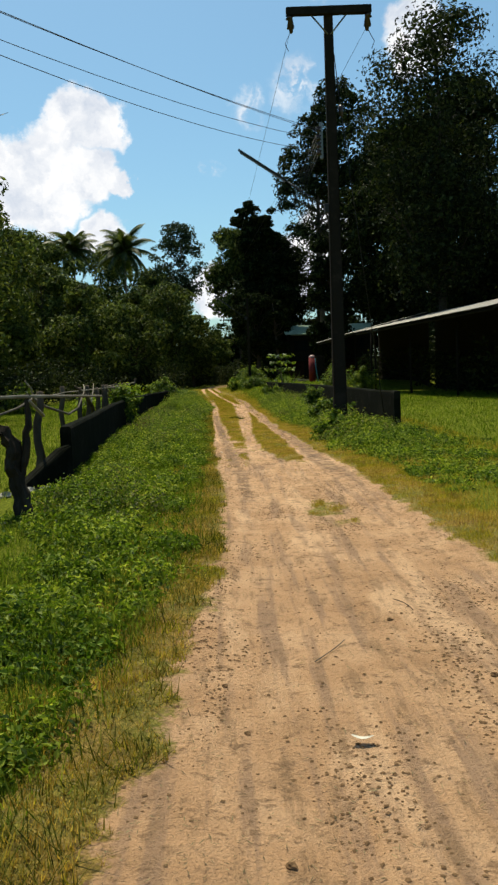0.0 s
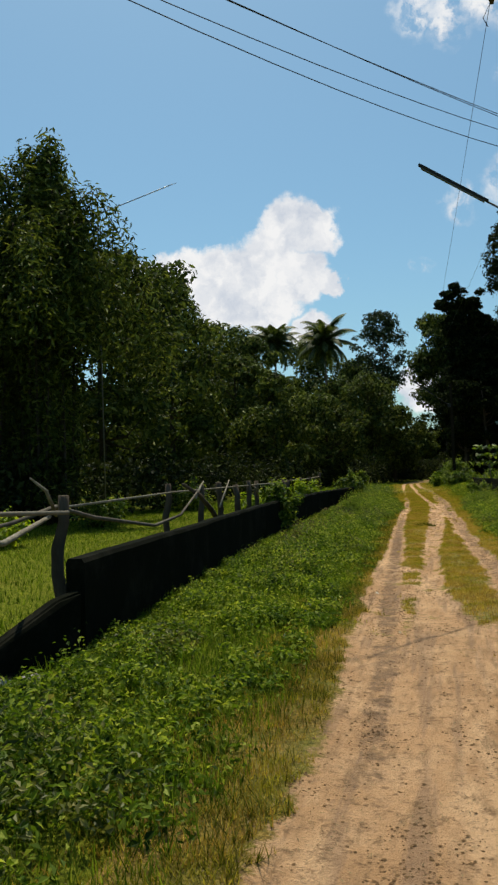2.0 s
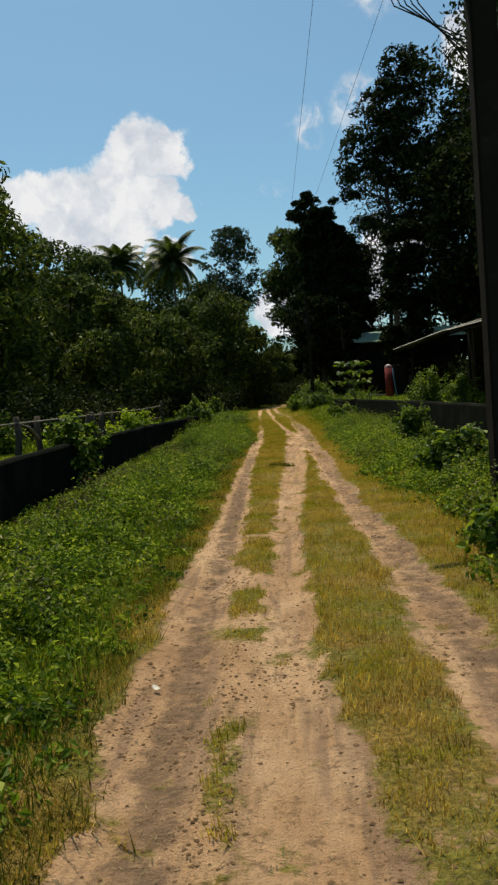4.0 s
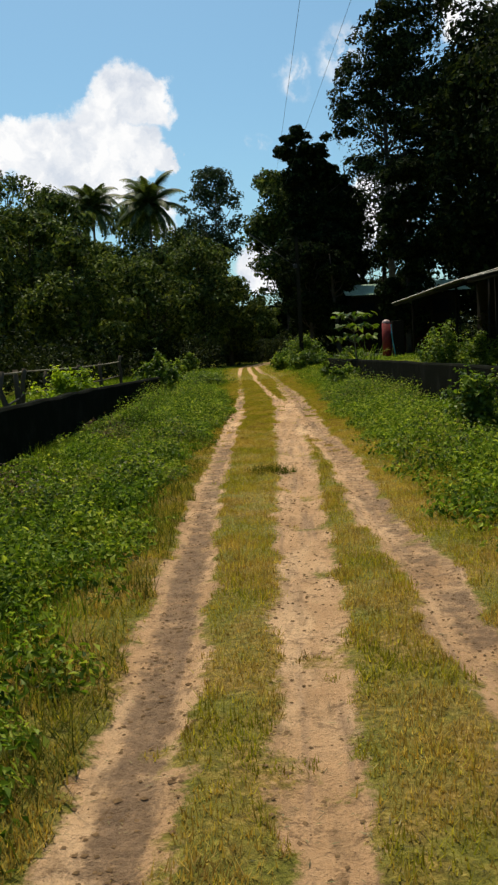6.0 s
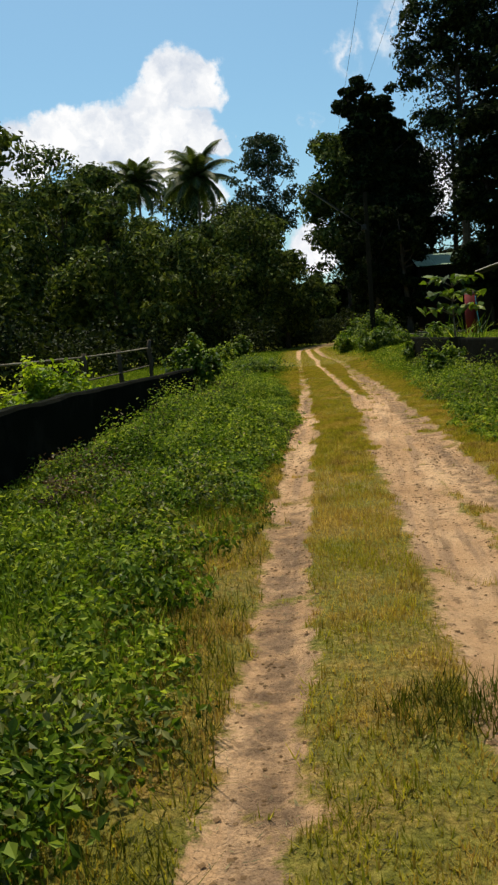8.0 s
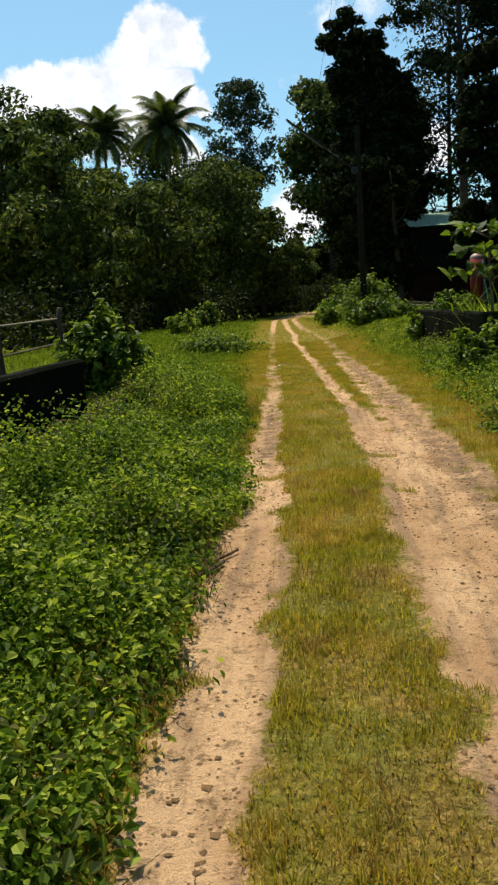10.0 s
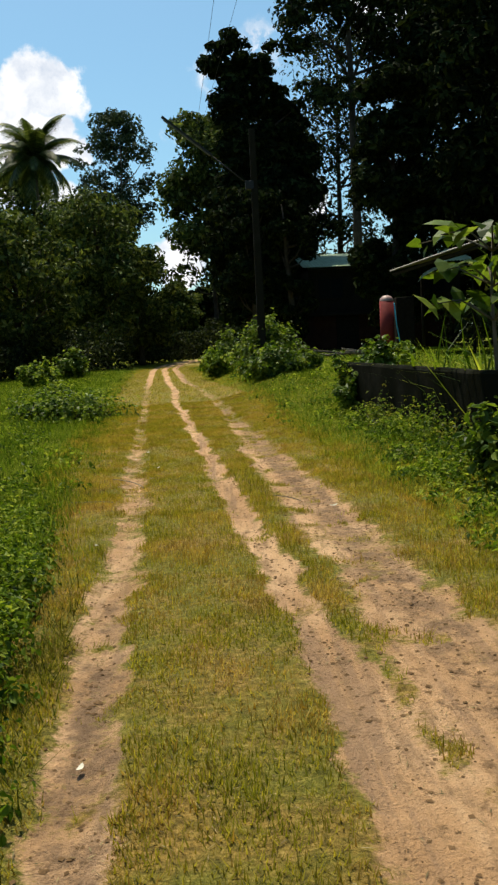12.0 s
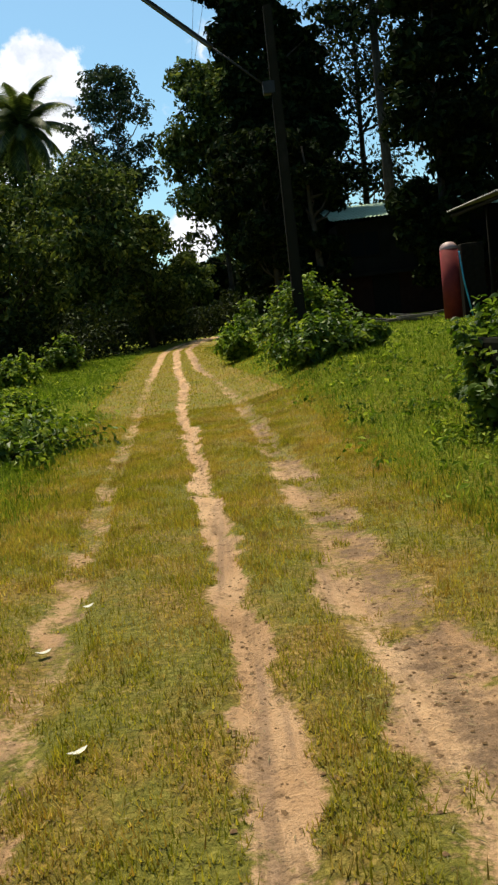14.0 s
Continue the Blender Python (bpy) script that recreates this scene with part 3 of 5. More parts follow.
def broken_slab():
    ob = base("concrete_slab", -2.0, 8.9, 0, "broken dark concrete slab leaning at the wall's end", "slab")
    bm = bmesh.new()
    pts = [(0.12, 0.1, 0.0), (0.1, 0.22, 0.44), (0.0, 0.05, 0.40), (-0.32, -0.75, 0.04), (-0.2, -0.8, 0.0)]
    a = [bm.verts.new(p) for p in pts]
    b = [bm.verts.new((p[0] + 0.09, p[1] - 0.04, p[2])) for p in pts]
    bm.faces.new(a)
    bm.faces.new(b[::-1])
    for k in range(5):
        bm.faces.new((a[k], b[k], b[(k + 1) % 5], a[(k + 1) % 5]))
    bmesh.ops.bevel(bm, geom=bm.edges[:], offset=0.015, segments=2, affect="EDGES")
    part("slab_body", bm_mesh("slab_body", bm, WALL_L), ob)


broken_slab()


def rock_mesh(rng, r, mat, flat=0.6):
    bm = bmesh.new()
    bmesh.ops.create_icosphere(bm, subdivisions=2, radius=r)
    for v in bm.verts:
        v.co *= 0.75 + 0.5 * noise.noise(v.co * (1.6 / r) + Vector((rng.uniform(0, 50), 0, 0)) * 0 + Vector((r * 91, r * 37, 0)))
        v.co.z *= flat
    return bm_mesh("rock", bm, mat)


STONE = plain_mat("pale_stone", (0.34, 0.31, 0.27), 0.9, 0, 0.4, 12)
CLOD = plain_mat("dark_soil_clod", (0.17, 0.10, 0.05), 0.95, 0, 0.4, 40)
rng = np.random.default_rng(5)
for x, y, r in ((-1.95, 8.2, .1), (-2.12, 8.05, .13), (-2.3, 7.9, .09), (-1.85, 8.4, .07), (-2.45, 7.8, .12)):
    ob = part("stone", rock_mesh(rng, r, STONE))
    ob.matrix_world = pose(x, y, float(rise(x, y)) + r * 0.2, 0, 0, rng.uniform(0, 360))
    tagged(ob, "pale rounded field stone lying by the wall end", "stone", "stones at the wall end")

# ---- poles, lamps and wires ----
# timber colour lowered to hold the shade on crossarm, shed posts and beams
DARKWOOD = plain_mat("shaded_timber", (0.02, 0.017, 0.013), 0.85, 0, 0.4, 14)
STEEL = plain_mat("galvanised_steel", (0.20, 0.20, 0.20), 0.5, 0.6, 0.3, 20)
BLACK = plain_mat("black_cable", (0.012, 0.012, 0.012), 0.6, 0, 0.2, 5)
CERAMIC = plain_mat("brown_insulator", (0.05, 0.03, 0.02), 0.25, 0, 0.2, 5)
LAMP = plain_mat("grey_lamp_housing", (0.02, 0.022, 0.024), 0.7, 0.0, 0.3, 10)
DIFFUSER = plain_mat("lamp_cover", (0.10, 0.105, 0.11), 0.3, 0, 0.1, 10)


def post_mesh(name, r0, r1, z0, z1, mat, square=True):
    bm = bmesh.new()
    bmesh.ops.create_cone(bm, cap_ends=True, segments=4 if square else 14, radius1=r0, radius2=r1, depth=z1 - z0, matrix=Matrix.Translation((0, 0, (z0 + z1) / 2)) @ pose(0, 0, 0, 0, 0, 45))
    bmesh.ops.bevel(bm, geom=[e for e in bm.edges if abs(e.verts[0].co.z - e.verts[1].co.z) > 1], offset=0.02, segments=2, affect="EDGES")
    return bm_mesh(name, bm, mat)


def tube_mesh(name, points, radii, mat, sides=8):
    v, f = tube(points, radii, sides)
    return mesh_from(name, v, f, mat, True)


def street_arm(ob, root, tip, joint):
    """A slim bracket with a tube lamp at its outer half."""
    root, tip = np.array(root, float), np.array(tip, float)
    cut = root + (tip - root) * joint
    arm = part("lamp_arm", tube_mesh("lamp_arm", [root, (root + cut) / 2, cut], 0.015, LAMP), ob, "thin dark steel lamp bracket")
    way = Vector(tip - cut)
    m = Matrix.Translation(Vector((tip + cut) / 2)) @ way.to_track_quat("X", "Z").to_matrix().to_4x4()
    L = way.length
    lamp = part("lamp_housing", bm_mesh("lamp_housing", box_bm(-L / 2, -0.04, -0.008, L / 2, 0.04, 0.03, 0.012, m), LAMP), ob, "long dark tube-lamp housing")
    part("lamp_cover", bm_mesh("lamp_cover", box_bm(-L / 2 + 0.04, -0.03, -0.03, L / 2 - 0.06, 0.03, -0.008, 0.008, m), DIFFUSER), lamp, "pale translucent lamp cover")
    part("clamp", bm_mesh("clamp", box_bm(-0.09, -0.07, -0.09, 0.09, 0.07, 0.09, 0.01, Matrix.Translation(Vector(root))), LAMP), ob)
    return arm


def pole_near():
    ob = base("utility_pole", 2.2, 16.05, 0, "tall dark concrete utility pole with a timber crossarm", "utility pole")
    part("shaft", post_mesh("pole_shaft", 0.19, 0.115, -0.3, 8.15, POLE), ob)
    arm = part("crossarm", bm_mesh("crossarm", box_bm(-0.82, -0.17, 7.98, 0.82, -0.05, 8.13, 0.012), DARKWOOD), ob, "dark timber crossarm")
    for s in (-1, 1):
        part("brace", tube_mesh("brace", [(s * 0.34, -0.11, 7.98), (s * 0.03, -0.11, 7.62)], 0.016, STEEL, 6), ob)
        v1, f1 = tube([(s * 0.76, -0.11, 8.0), (s * 0.76, -0.11, 7.93), (s * 0.74, -0.11, 7.92), (s * 0.74, -0.11, 7.75), (s * 0.73, -0.11, 7.74), (s * 0.73, -0.11, 7.66)], [0.02, 0.075, 0.045, 0.075, 0.045, 0.03], 10)
        part("insulator", mesh_from("insulator", v1, f1, CERAMIC, True), arm, "dark hanging insulator")
        part("jumper", tube_mesh("jumper", [(s * 0.74, -0.1, 7.7), (s * 0.86, -0.14, 7.45), (s * 0.80, -0.18, 7.3)], 0.007, BLACK, 5), ob)
    rack = part("secondary_rack", bm_mesh("secondary_rack", box_bm(-0.24, -0.06, 5.3, -0.18, 0.0, 6.0, 0.008), STEEL), ob, "steel rack of spool insulators")
    for z in (5.42, 5.56, 5.70, 5.86):
        v1, f1 = tube([(-0.26, -0.05, z - 0.05), (-0.26, -0.05, z - 0.045), (-0.26, -0.05, z), (-0.26, -0.05, z + 0.045), (-0.26, -0.05, z + 0.05)], [0.02, 0.055, 0.03, 0.055, 0.02], 10)
        part("spool", mesh_from("spool", v1, f1, CERAMIC, True), rack, "dark spool insulator")
    street_arm(ob, (-0.1, 0, 4.35), (-1.84, 0.1, 5.56), 0.46)
    # guy wire with its insulator
    part("guy_wire", tube_mesh("guy_wire", [(0.1, 0.05, 7.3), (0.2, 0.1, 6.3), (0.93, 0.2, 0.1)], 0.009, BLACK, 6), ob)
    v1, f1 = tube([(0.195, 0.1, 6.36), (0.2, 0.1, 6.3), (0.212, 0.1, 6.2), (0.218, 0.1, 6.12)], [0.02, 0.055, 0.055, 0.02], 8)
    part("guy_insulator", mesh_from("guy_insulator", v1, f1, CERAMIC, True), ob, "dark egg insulator on the guy wire")
    for k in range(5):
        x = -0.3 - 0.05 * k
        part("service_drop", tube_mesh("service_drop", [(-0.26, -0.05, 5.42 + 0.11 * k), (x - 0.18, -0.05, 4.95), (x - 0.3, -0.05, 4.45), (x - 0.2, -0.02, 4.2), (-0.12, 0.02, 3.7 + 0.05 * k)], 0.006, BLACK, 5), ob)


pole_near()


# far pole: its shade is put into the concrete colour
DARKPOLE = concrete_mat("shaded_pole", (0.034, 0.028, 0.021), (0.02, 0.018, 0.012))


def pole_far():
    z = float(rise(0.95, 48.5))
    ob = base("utility_pole", 0.95, 48.5, z, "weathered grey street-lamp pole rising from a bush", "utility pole")
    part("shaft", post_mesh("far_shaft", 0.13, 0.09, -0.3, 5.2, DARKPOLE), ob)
    street_arm(ob, (-0.1, 0, 4.05), (-1.87, -0.55, 5.72 - z), 0.44)


pole_far()


def overhead(name, a, b, sag, r, label):
    t = np.linspace(0, 1, 24)[:, None]
    a, b = np.array(a), np.array(b)
    p = a + (b - a) * t
    p[:, 2] -= sag * 4 * (t * (1 - t))[:, 0]
    tagged(part(name, tube_mesh(name, p, r, BLACK, 6)), label, "cable", "overhead wires")


for z0, bx, by, sag in ((5.86, -10.0, -2.5, 0.47), (5.82, -9.9, -2.6, 0.44), (5.68, -9.3, -2.9, 0.77), (5.45, -8.4, -3.4, 0.91)):
    overhead("low_voltage_wire", (1.94, 16.0, z0), (bx, by, z0), sag, 0.0045, "black sagging low-voltage wire strung to the pole")
overhead("high_voltage_wire", (1.45, 15.95, 7.7), (-0.95, 76, 7.6), 0.25, 0.004, "thin bare high-voltage wire along the track")
overhead("high_voltage_wire", (2.9, 15.95, 7.7), (-1.5, 76, 7.6), 0.25, 0.004, "thin bare high-voltage wire along the track")

# ---- fence behind the left wall ----
def fence_post(x, y, h, r, lean, seed, label="rough dark wooden fence post"):
    rng = np.random.default_rng(seed)
    z = float(rise(x, y))
    k = np.linspace(0, 1, 7)
    p = np.stack([lean * k + 0.02 * rng.normal(size=7), 0.02 * rng.normal(size=7), -0.2 + (h + 0.2) * k], -1)
    ob = part("fence_post", tube_mesh("fence_post", p, r * (1.15 - 0.3 * k) * rng.uniform(0.9, 1.1, 7), BARK, 8))
    ob.matrix_world = pose(x, y, z)
    tagged(ob, label, "fence post", "posts of the field fence")


for k, (x, y, h, r) in enumerate(((-2.42, 9.95, 1.05, .055), (-2.95, 14.3, 1.12, .045), (-2.93, 15.6, 1.08, .045), (-2.95, 16.8, 1.1, .05), (-2.97, 17.8, 1.05, .055), (-3.02, 19.9, 1.08, .05), (-3.1, 22.6, 1.05, .05), (-3.2, 23.5, 1.1, .045), (-3.0, 18.8, 1.1, .045), (-3.05, 21.6, 1.1, .05), (-3.3, 24.4, 1.1, .045),
                                  (-3.9, 27.0, 1.1, .05), (-4.5, 29.1, 1.1, .05), (-4.5, 30.8, 1.05, .05), (-4.5, 33.2, 1.1, .05), (-4.5, 35.7, 1.1, .05), (-4.6, 38.6, 1.25, .05))):
    fence_post(x, y, h, r, (-1) ** k * 0.04, 60 + k)


def branch(name, pts, radii, mat, label, category="branch"):
    v, f = tube(pts, radii, 7)
    ob = part(name, mesh_from(name, v, f, mat, True))
    return tagged(ob, label, category)


branch("fence_rail", [(-2.5, 8.0, .80), (-2.5, 9.4, .88), (-2.47, 10.05, .97), (-2.5, 10.85, .84), (-2.52, 12.5, .66), (-2.55, 13.5, .72), (-2.6, 14.4, .98)], [.012, .016, .02, .02, .018, .016, .012], GREYWOOD, "bleached bent branch used as a fence rail", "fence rail")
branch("fence_rail", [(-2.7, 14.1, 1.08), (-2.6, 14.5, .92), (-2.58, 15.0, .70), (-2.66, 15.7, .45), (-2.72, 16.1, .1)], [.02, .03, .035, .035, .035], BARK, "forked grey branch propped on the fence", "fence rail")
branch("fence_rail", [(-2.5, 9.9, .95), (-2.9, 14.3, .98), (-2.95, 18.8, .98), (-3.05, 21.6, .98), (-3.3, 24.4, .97)], .012, PALEWOOD, "thin pale pole lashed between fence posts", "fence rail")
branch("fence_rail", [(-3.3, 24.4, .97), (-3.9, 27, .96), (-4.5, 29.1, .95), (-4.5, 33.2, .94), (-4.5, 35.7, .96), (-4.6, 38.6, 1.0)], .016, PALEWOOD, "thin pale pole lashed between fence posts", "fence rail")
branch("fence_rail", [(-3.3, 24.4, .55), (-3.9, 27, .56), (-4.5, 29.1, .55), (-4.5, 33.2, .54), (-4.5, 35.7, .56), (-4.6, 38.6, .6)], .014, GREYWOOD, "thin grey lower fence pole", "fence rail")
for k, (a, b) in enumerate((((-2.45, 9.6, 1.2), (-2.44, 10.0, .9)), ((-2.9, 17.2, 1.1), (-2.8, 16.2, .7)), ((-2.8, 18.3, 1.0), (-2.95, 19.6, .75)), ((-2.75, 15.2, 1.1), (-2.6, 14.3, .9)))):
    branch("branch", [a, ((np.array(a) + np.array(b)) / 2 + (0.02, 0, 0.05)), b], [.008, .014, .016], PALEWOOD, "bleached dead branch caught in the fence")


def gnarled(name, pts, radii, seed, rings=16, sides=12):
    """A knotted limb: a tube whose skin swells and furrows."""
    rng = np.random.default_rng(seed)
    pts, t = np.array(pts, float), np.linspace(0, 1, len(pts))
    s = np.linspace(0, 1, rings)
    p = np.stack([np.interp(s, t, pts[:, i]) for i in range(3)], -1) + rng.normal(size=(rings, 3)) * (0.008, 0.008, 0)
    v, f = tube(p, np.interp(s, t, radii), sides)
    core = np.repeat(np.concatenate([p[:1], p, p[-1:]]), sides, 0)
    k = np.tile(np.arange(sides), rings + 2)
    furrow = 0.82 + 0.26 * np.cos(3 * 2 * np.pi * k / sides + core[:, 2] * 5) + rng.uniform(-0.2, 0.24, len(v))
    return mesh_from(name, core + (v - core) * furrow[:, None], f, STUMPWOOD)


STUMPWOOD = bark_mat("dark_dead_wood", (0.018, 0.014, 0.010), (0.06, 0.048, 0.036))


def stump():
    ob = base("dead_tree_stump", -1.74, 6.5, 0, "gnarled dark stump with a forked dead branch", "tree stump")
    part("trunk", gnarled("stump_trunk", [(0.04, 0, -0.2), (0, 0, 0.1), (-0.06, 0, 0.42), (-0.1, 0, 0.66), (-0.15, 0, 0.80)], [.14, .085, .07, .075, .045], 1), ob)
    part("limb", gnarled("stump_limb", [(-0.03, 0.02, 0.3), (0.02, 0.02, 0.55), (0.05, 0.05, 0.8), (0.06, 0.08, 1.08)], [.045, .036, .034, .022], 2), ob)
    part("limb", gnarled("stump_twig", [(-0.14, 0, 0.75), (-0.25, 0, 0.84), (-0.4, -0.05, 0.86)], [.055, .045, .025], 3, 8), ob)


stump()
branch("fence_rail", [(-3.4, 5.9, .98), (-2.3, 6.3, 1.06), (-1.68, 6.55, 1.06), (-1.2, 7.6, 1.02)], [.012, .016, .016, .01], PALEWOOD, "pale rail resting on the stump's branch", "fence rail")
branch("fence_rail", [(-1.66, 6.55, 1.02), (-1.95, 8.3, .82), (-2.45, 9.9, .9)], [.012, .02, .016], PALEWOOD, "bleached branch sagging between stump and post", "fence rail")


# ---- trees ----
def clumps(rng, n, h0, h1, rx, shape, cr=1.0):
    """Centres and radii of leaf clumps filling a crown."""
    out = []
    for k in range(n):
        t = rng.uniform(0, 1)
        if shape == "column":
            w = 0.55 + 0.45 * math.sin(math.pi * min(1, t * 1.05) ** 0.8)
        elif shape == "cone":
            w = 1.05 - 0.75 * t
        elif shape == "top":
            w = 0.35 + 0.65 * math.sin(math.pi * t) ** 0.6
        else:
            w = math.sqrt(max(0.06, 1 - (2 * t - 1) ** 2))
        a, d = rng.uniform(0, 2 * math.pi), math.sqrt(rng.uniform(0.02, 1)) * w * rx
        out.append((d * math.cos(a), d * math.sin(a), h0 + (h1 - h0) * t, cr * rx * rng.uniform(0.26, 0.48)))
    return np.array(out)


def tree(x, y, h, h0, rx, mat, label, n=30, per=170, leaf=0.30, shape="round", bark=None, seed=0, droop=0.1, trunk=0.16, fill=0.9, cr=1.0, lobes=(), spill=0.8):
    rng = np.random.default_rng(seed)
    z = float(rise(x, y))
    ob = base("tree", x, y, z, label, "tree")
    lean = rng.normal(size=2) * 0.25
    k = np.linspace(0, 1, 8)
    spine = np.stack([lean[0] * k ** 1.5 + 0.06 * rng.normal(size=8) * k, lean[1] * k ** 1.5, -0.3 + (h * 0.92 + 0.3) * k], -1)
    pieces = [tube(spine, trunk * (1.25 - 1.1 * k), 9)]
    cl = clumps(rng, n, h0 + rx * 0.25, h - rx * 0.25, rx * (0.8 if cr > 0.9 else 0.9), shape, cr)
    cl[:, 2] = np.clip(cl[:, 2], h0 + cl[:, 3] * 0.5, h - cl[:, 3] * 0.9)
    if lobes:
        cl = []
        for lx, lz, lr in lobes:
            for k in range(max(5, int(9 * lr * lr))):
                d = unit(rng.normal(size=3)) * lr * rng.uniform(0.2, spill)
                cl.append((lx + d[0], 0.8 * d[1], lz + d[2], lr * rng.uniform(0.22, 0.5)))
        cl = rng.permutation(np.array(cl))
    for c in cl[: min(n, 16)]:
        zz = max(0.25 * h, c[2] - rx * rng.uniform(0.4, 0.9))
        s = np.array([np.interp(zz, spine[:, 2], spine[:, 0]), np.interp(zz, spine[:, 2], spine[:, 1]), zz])
        e = c[:3]
        m1 = s + (e - s) * 0.5 + np.array([0, 0, -0.12 * rx])
        pieces.append(tube([s, m1, e], [trunk * 0.4, trunk * 0.25, trunk * 0.08], 5))
    v, f = join(pieces)
    part("trunk", mesh_from("tree_trunk", v, f, bark or BARK, True), ob)
    p, out = [], []
    for cx, cy, cz, r in cl:
        m = int(1.6 * per * (r / (0.32 * rx)) ** 2)
        d = unit(rng.normal(size=(m, 3)) + np.array([0, 0, 0.35]))
        rad = r * rng.uniform(0.25, 1.0, m) ** (1 / 2.6) * (0.55 + 0.95 * vnoise(d[:, 0] * 2 + cx, d[:, 2] * 2 + cy + d[:, 1], 0.5, seed))
        q = d * rad[:, None] * np.array([1.2, 1.2, 0.8]) + np.array([cx, cy, cz])
        keep = rng.uniform(size=m) < fill
        p.append(q[keep])
        out.append(d[keep])
    p, out = np.concatenate(p), np.concatenate(out)
    L = 0.85 * leaf * rng.uniform(0.5, 1.5, len(p))
    v, f = facing_leaves(rng, p, unit(out + np.array([0, 0, 0.25 - droop * 0.5]) + rng.normal(size=(len(p), 3)) * 0.45), L, L * rng.uniform(0.4, 0.62, len(p)))
    part("crown", mesh_from("tree_crown", v, f, mat), ob, kind="stuff")
    return ob


def bamboo(x, y, h, seed, label):
    """A broad clump of arching culms whose leafy tips hang over as plumes."""
    rng = np.random.default_rng(seed)
    ob = base("bamboo_clump", x, y, float(rise(x, y)), label, "bamboo")
    spots, face = [], []
    for k in range(64):
        a, reach = rng.uniform(0, 2 * math.pi), 3.7 * math.sqrt(rng.uniform(0.02, 1))
        hh = h * rng.uniform(0.86, 1.08) * (1.0 - 0.026 * reach ** 2)
        t = np.linspace(0, 1, 14)
        up = np.minimum(t / 0.72, 1.0)
        z = hh * (np.sin(up * math.pi / 2) - 0.30 * np.clip((t - 0.66) / 0.34, 0, 1) ** 1.6)
        arch = np.stack([math.cos(a) * reach * t ** 2.2, math.sin(a) * reach * t ** 2.2, z], -1)
        arch[:, :2] += rng.normal(size=2) * 0.5
        part("culm", tube_mesh("bamboo_culm", arch, 0.045 * (1.12 - t), BARK, 5), ob)
        for q in np.linspace(0.06, 1, 26):
            c = np.array([np.interp(q, t, arch[:, i]) for i in range(3)])
            m = 40
            d = unit(rng.normal(size=(m, 3)) + (math.cos(a) * 0.4, math.sin(a) * 0.4, 0.1))
            off = d * (0.2 + 0.38 * rng.uniform(size=(m, 1))) * (0.8 + 0.5 * q)
            off[:, 2] -= np.hypot(off[:, 0], off[:, 1]) * 0.75
            spots.append(c + off)
            face.append(d + np.array([0, 0, 0.35]))
    p, n = np.concatenate(spots), np.concatenate(face)
    keep = p[:, 2] > 0.3
    p, n = p[keep], n[keep]
    L = rng.uniform(0.14, 0.32, len(p))
    v, f = facing_leaves(rng, p, unit(n + rng.normal(size=p.shape) * 0.4), L, L * 0.3)
    part("foliage", mesh_from("bamboo_foliage", v, f, TREE_OLIVE), ob, kind="stuff")


def palm(x, y, top, seed, label):
    rng = np.random.default_rng(seed)
    h = top - 2.4
    ob = base("coconut_palm", x, y, float(rise(x, y)), label, "palm tree", "coconut palms")
    t = np.linspace(0, 1, 10)
    lean = rng.normal(size=2) * 0.15
    spine = np.stack([lean[0] * t ** 2, lean[1] * t ** 2, -0.3 + (h + 0.3) * t], -1)
    part("trunk", tube_mesh("palm_trunk", spine, 0.16 - 0.05 * t, BARK_PALE, 9), ob)
    head = spine[-1]
    for k in range(38):
        a = 2.399 * k + rng.uniform(-0.2, 0.2)
        up = 1.45 - 2.1 * (k / 38) + rng.uniform(-0.15, 0.15)
        L = rng.uniform(3.2, 4.6)
        s = np.linspace(0, 1, 16)
        el = up - rng.uniform(1.3, 2.1) * s ** rng.uniform(1.2, 1.8)
        step = L / 15
        r = np.concatenate([[0], np.cumsum(np.cos(el[:-1]) * step)])
        z = np.concatenate([[0], np.cumsum(np.sin(el[:-1]) * step)])
        rachis = head + np.stack([np.cos(a) * r, np.sin(a) * r, z], -1)
        pieces = [tube(rachis, 0.03 * (1.1 - s), 4)]
        rv, rf = pieces[0]
        rf3 = np.concatenate([rf[:, :3], rf[:, [0, 2, 3]]])
        side = np.array([-math.sin(a), math.cos(a), 0])
        ss = np.linspace(0.1, 1, 80)
        c = np.stack([np.interp(ss, s, rachis[:, i]) for i in range(3)], -1)
        tan = unit(np.stack([np.interp(ss, s, np.gradient(rachis[:, i])) for i in range(3)], -1))
        ll = (0.95 * np.sin(np.pi * np.clip(ss * 0.9 + 0.1, 0, 1)) + 0.14)[:, None] * rng.uniform(0.7, 1.2, (80, 1))
        vs, fs, at = [rv], [rf3], len(rv)
        for sg in (-1, 1):
            d = unit(side * sg + tan * 0.6 + np.array([0, 0, -0.75]))
            tip = c + d * ll
            q = np.stack([c - tan * 0.034, c + tan * 0.034, tip], 1).reshape(-1, 3)
            vs.append(q)
            fs.append(np.arange(len(q)).reshape(-1, 3) + at)
            at += len(q)
        part("frond", mesh_from("palm_frond", np.concatenate(vs), np.concatenate(fs), PALM), ob)


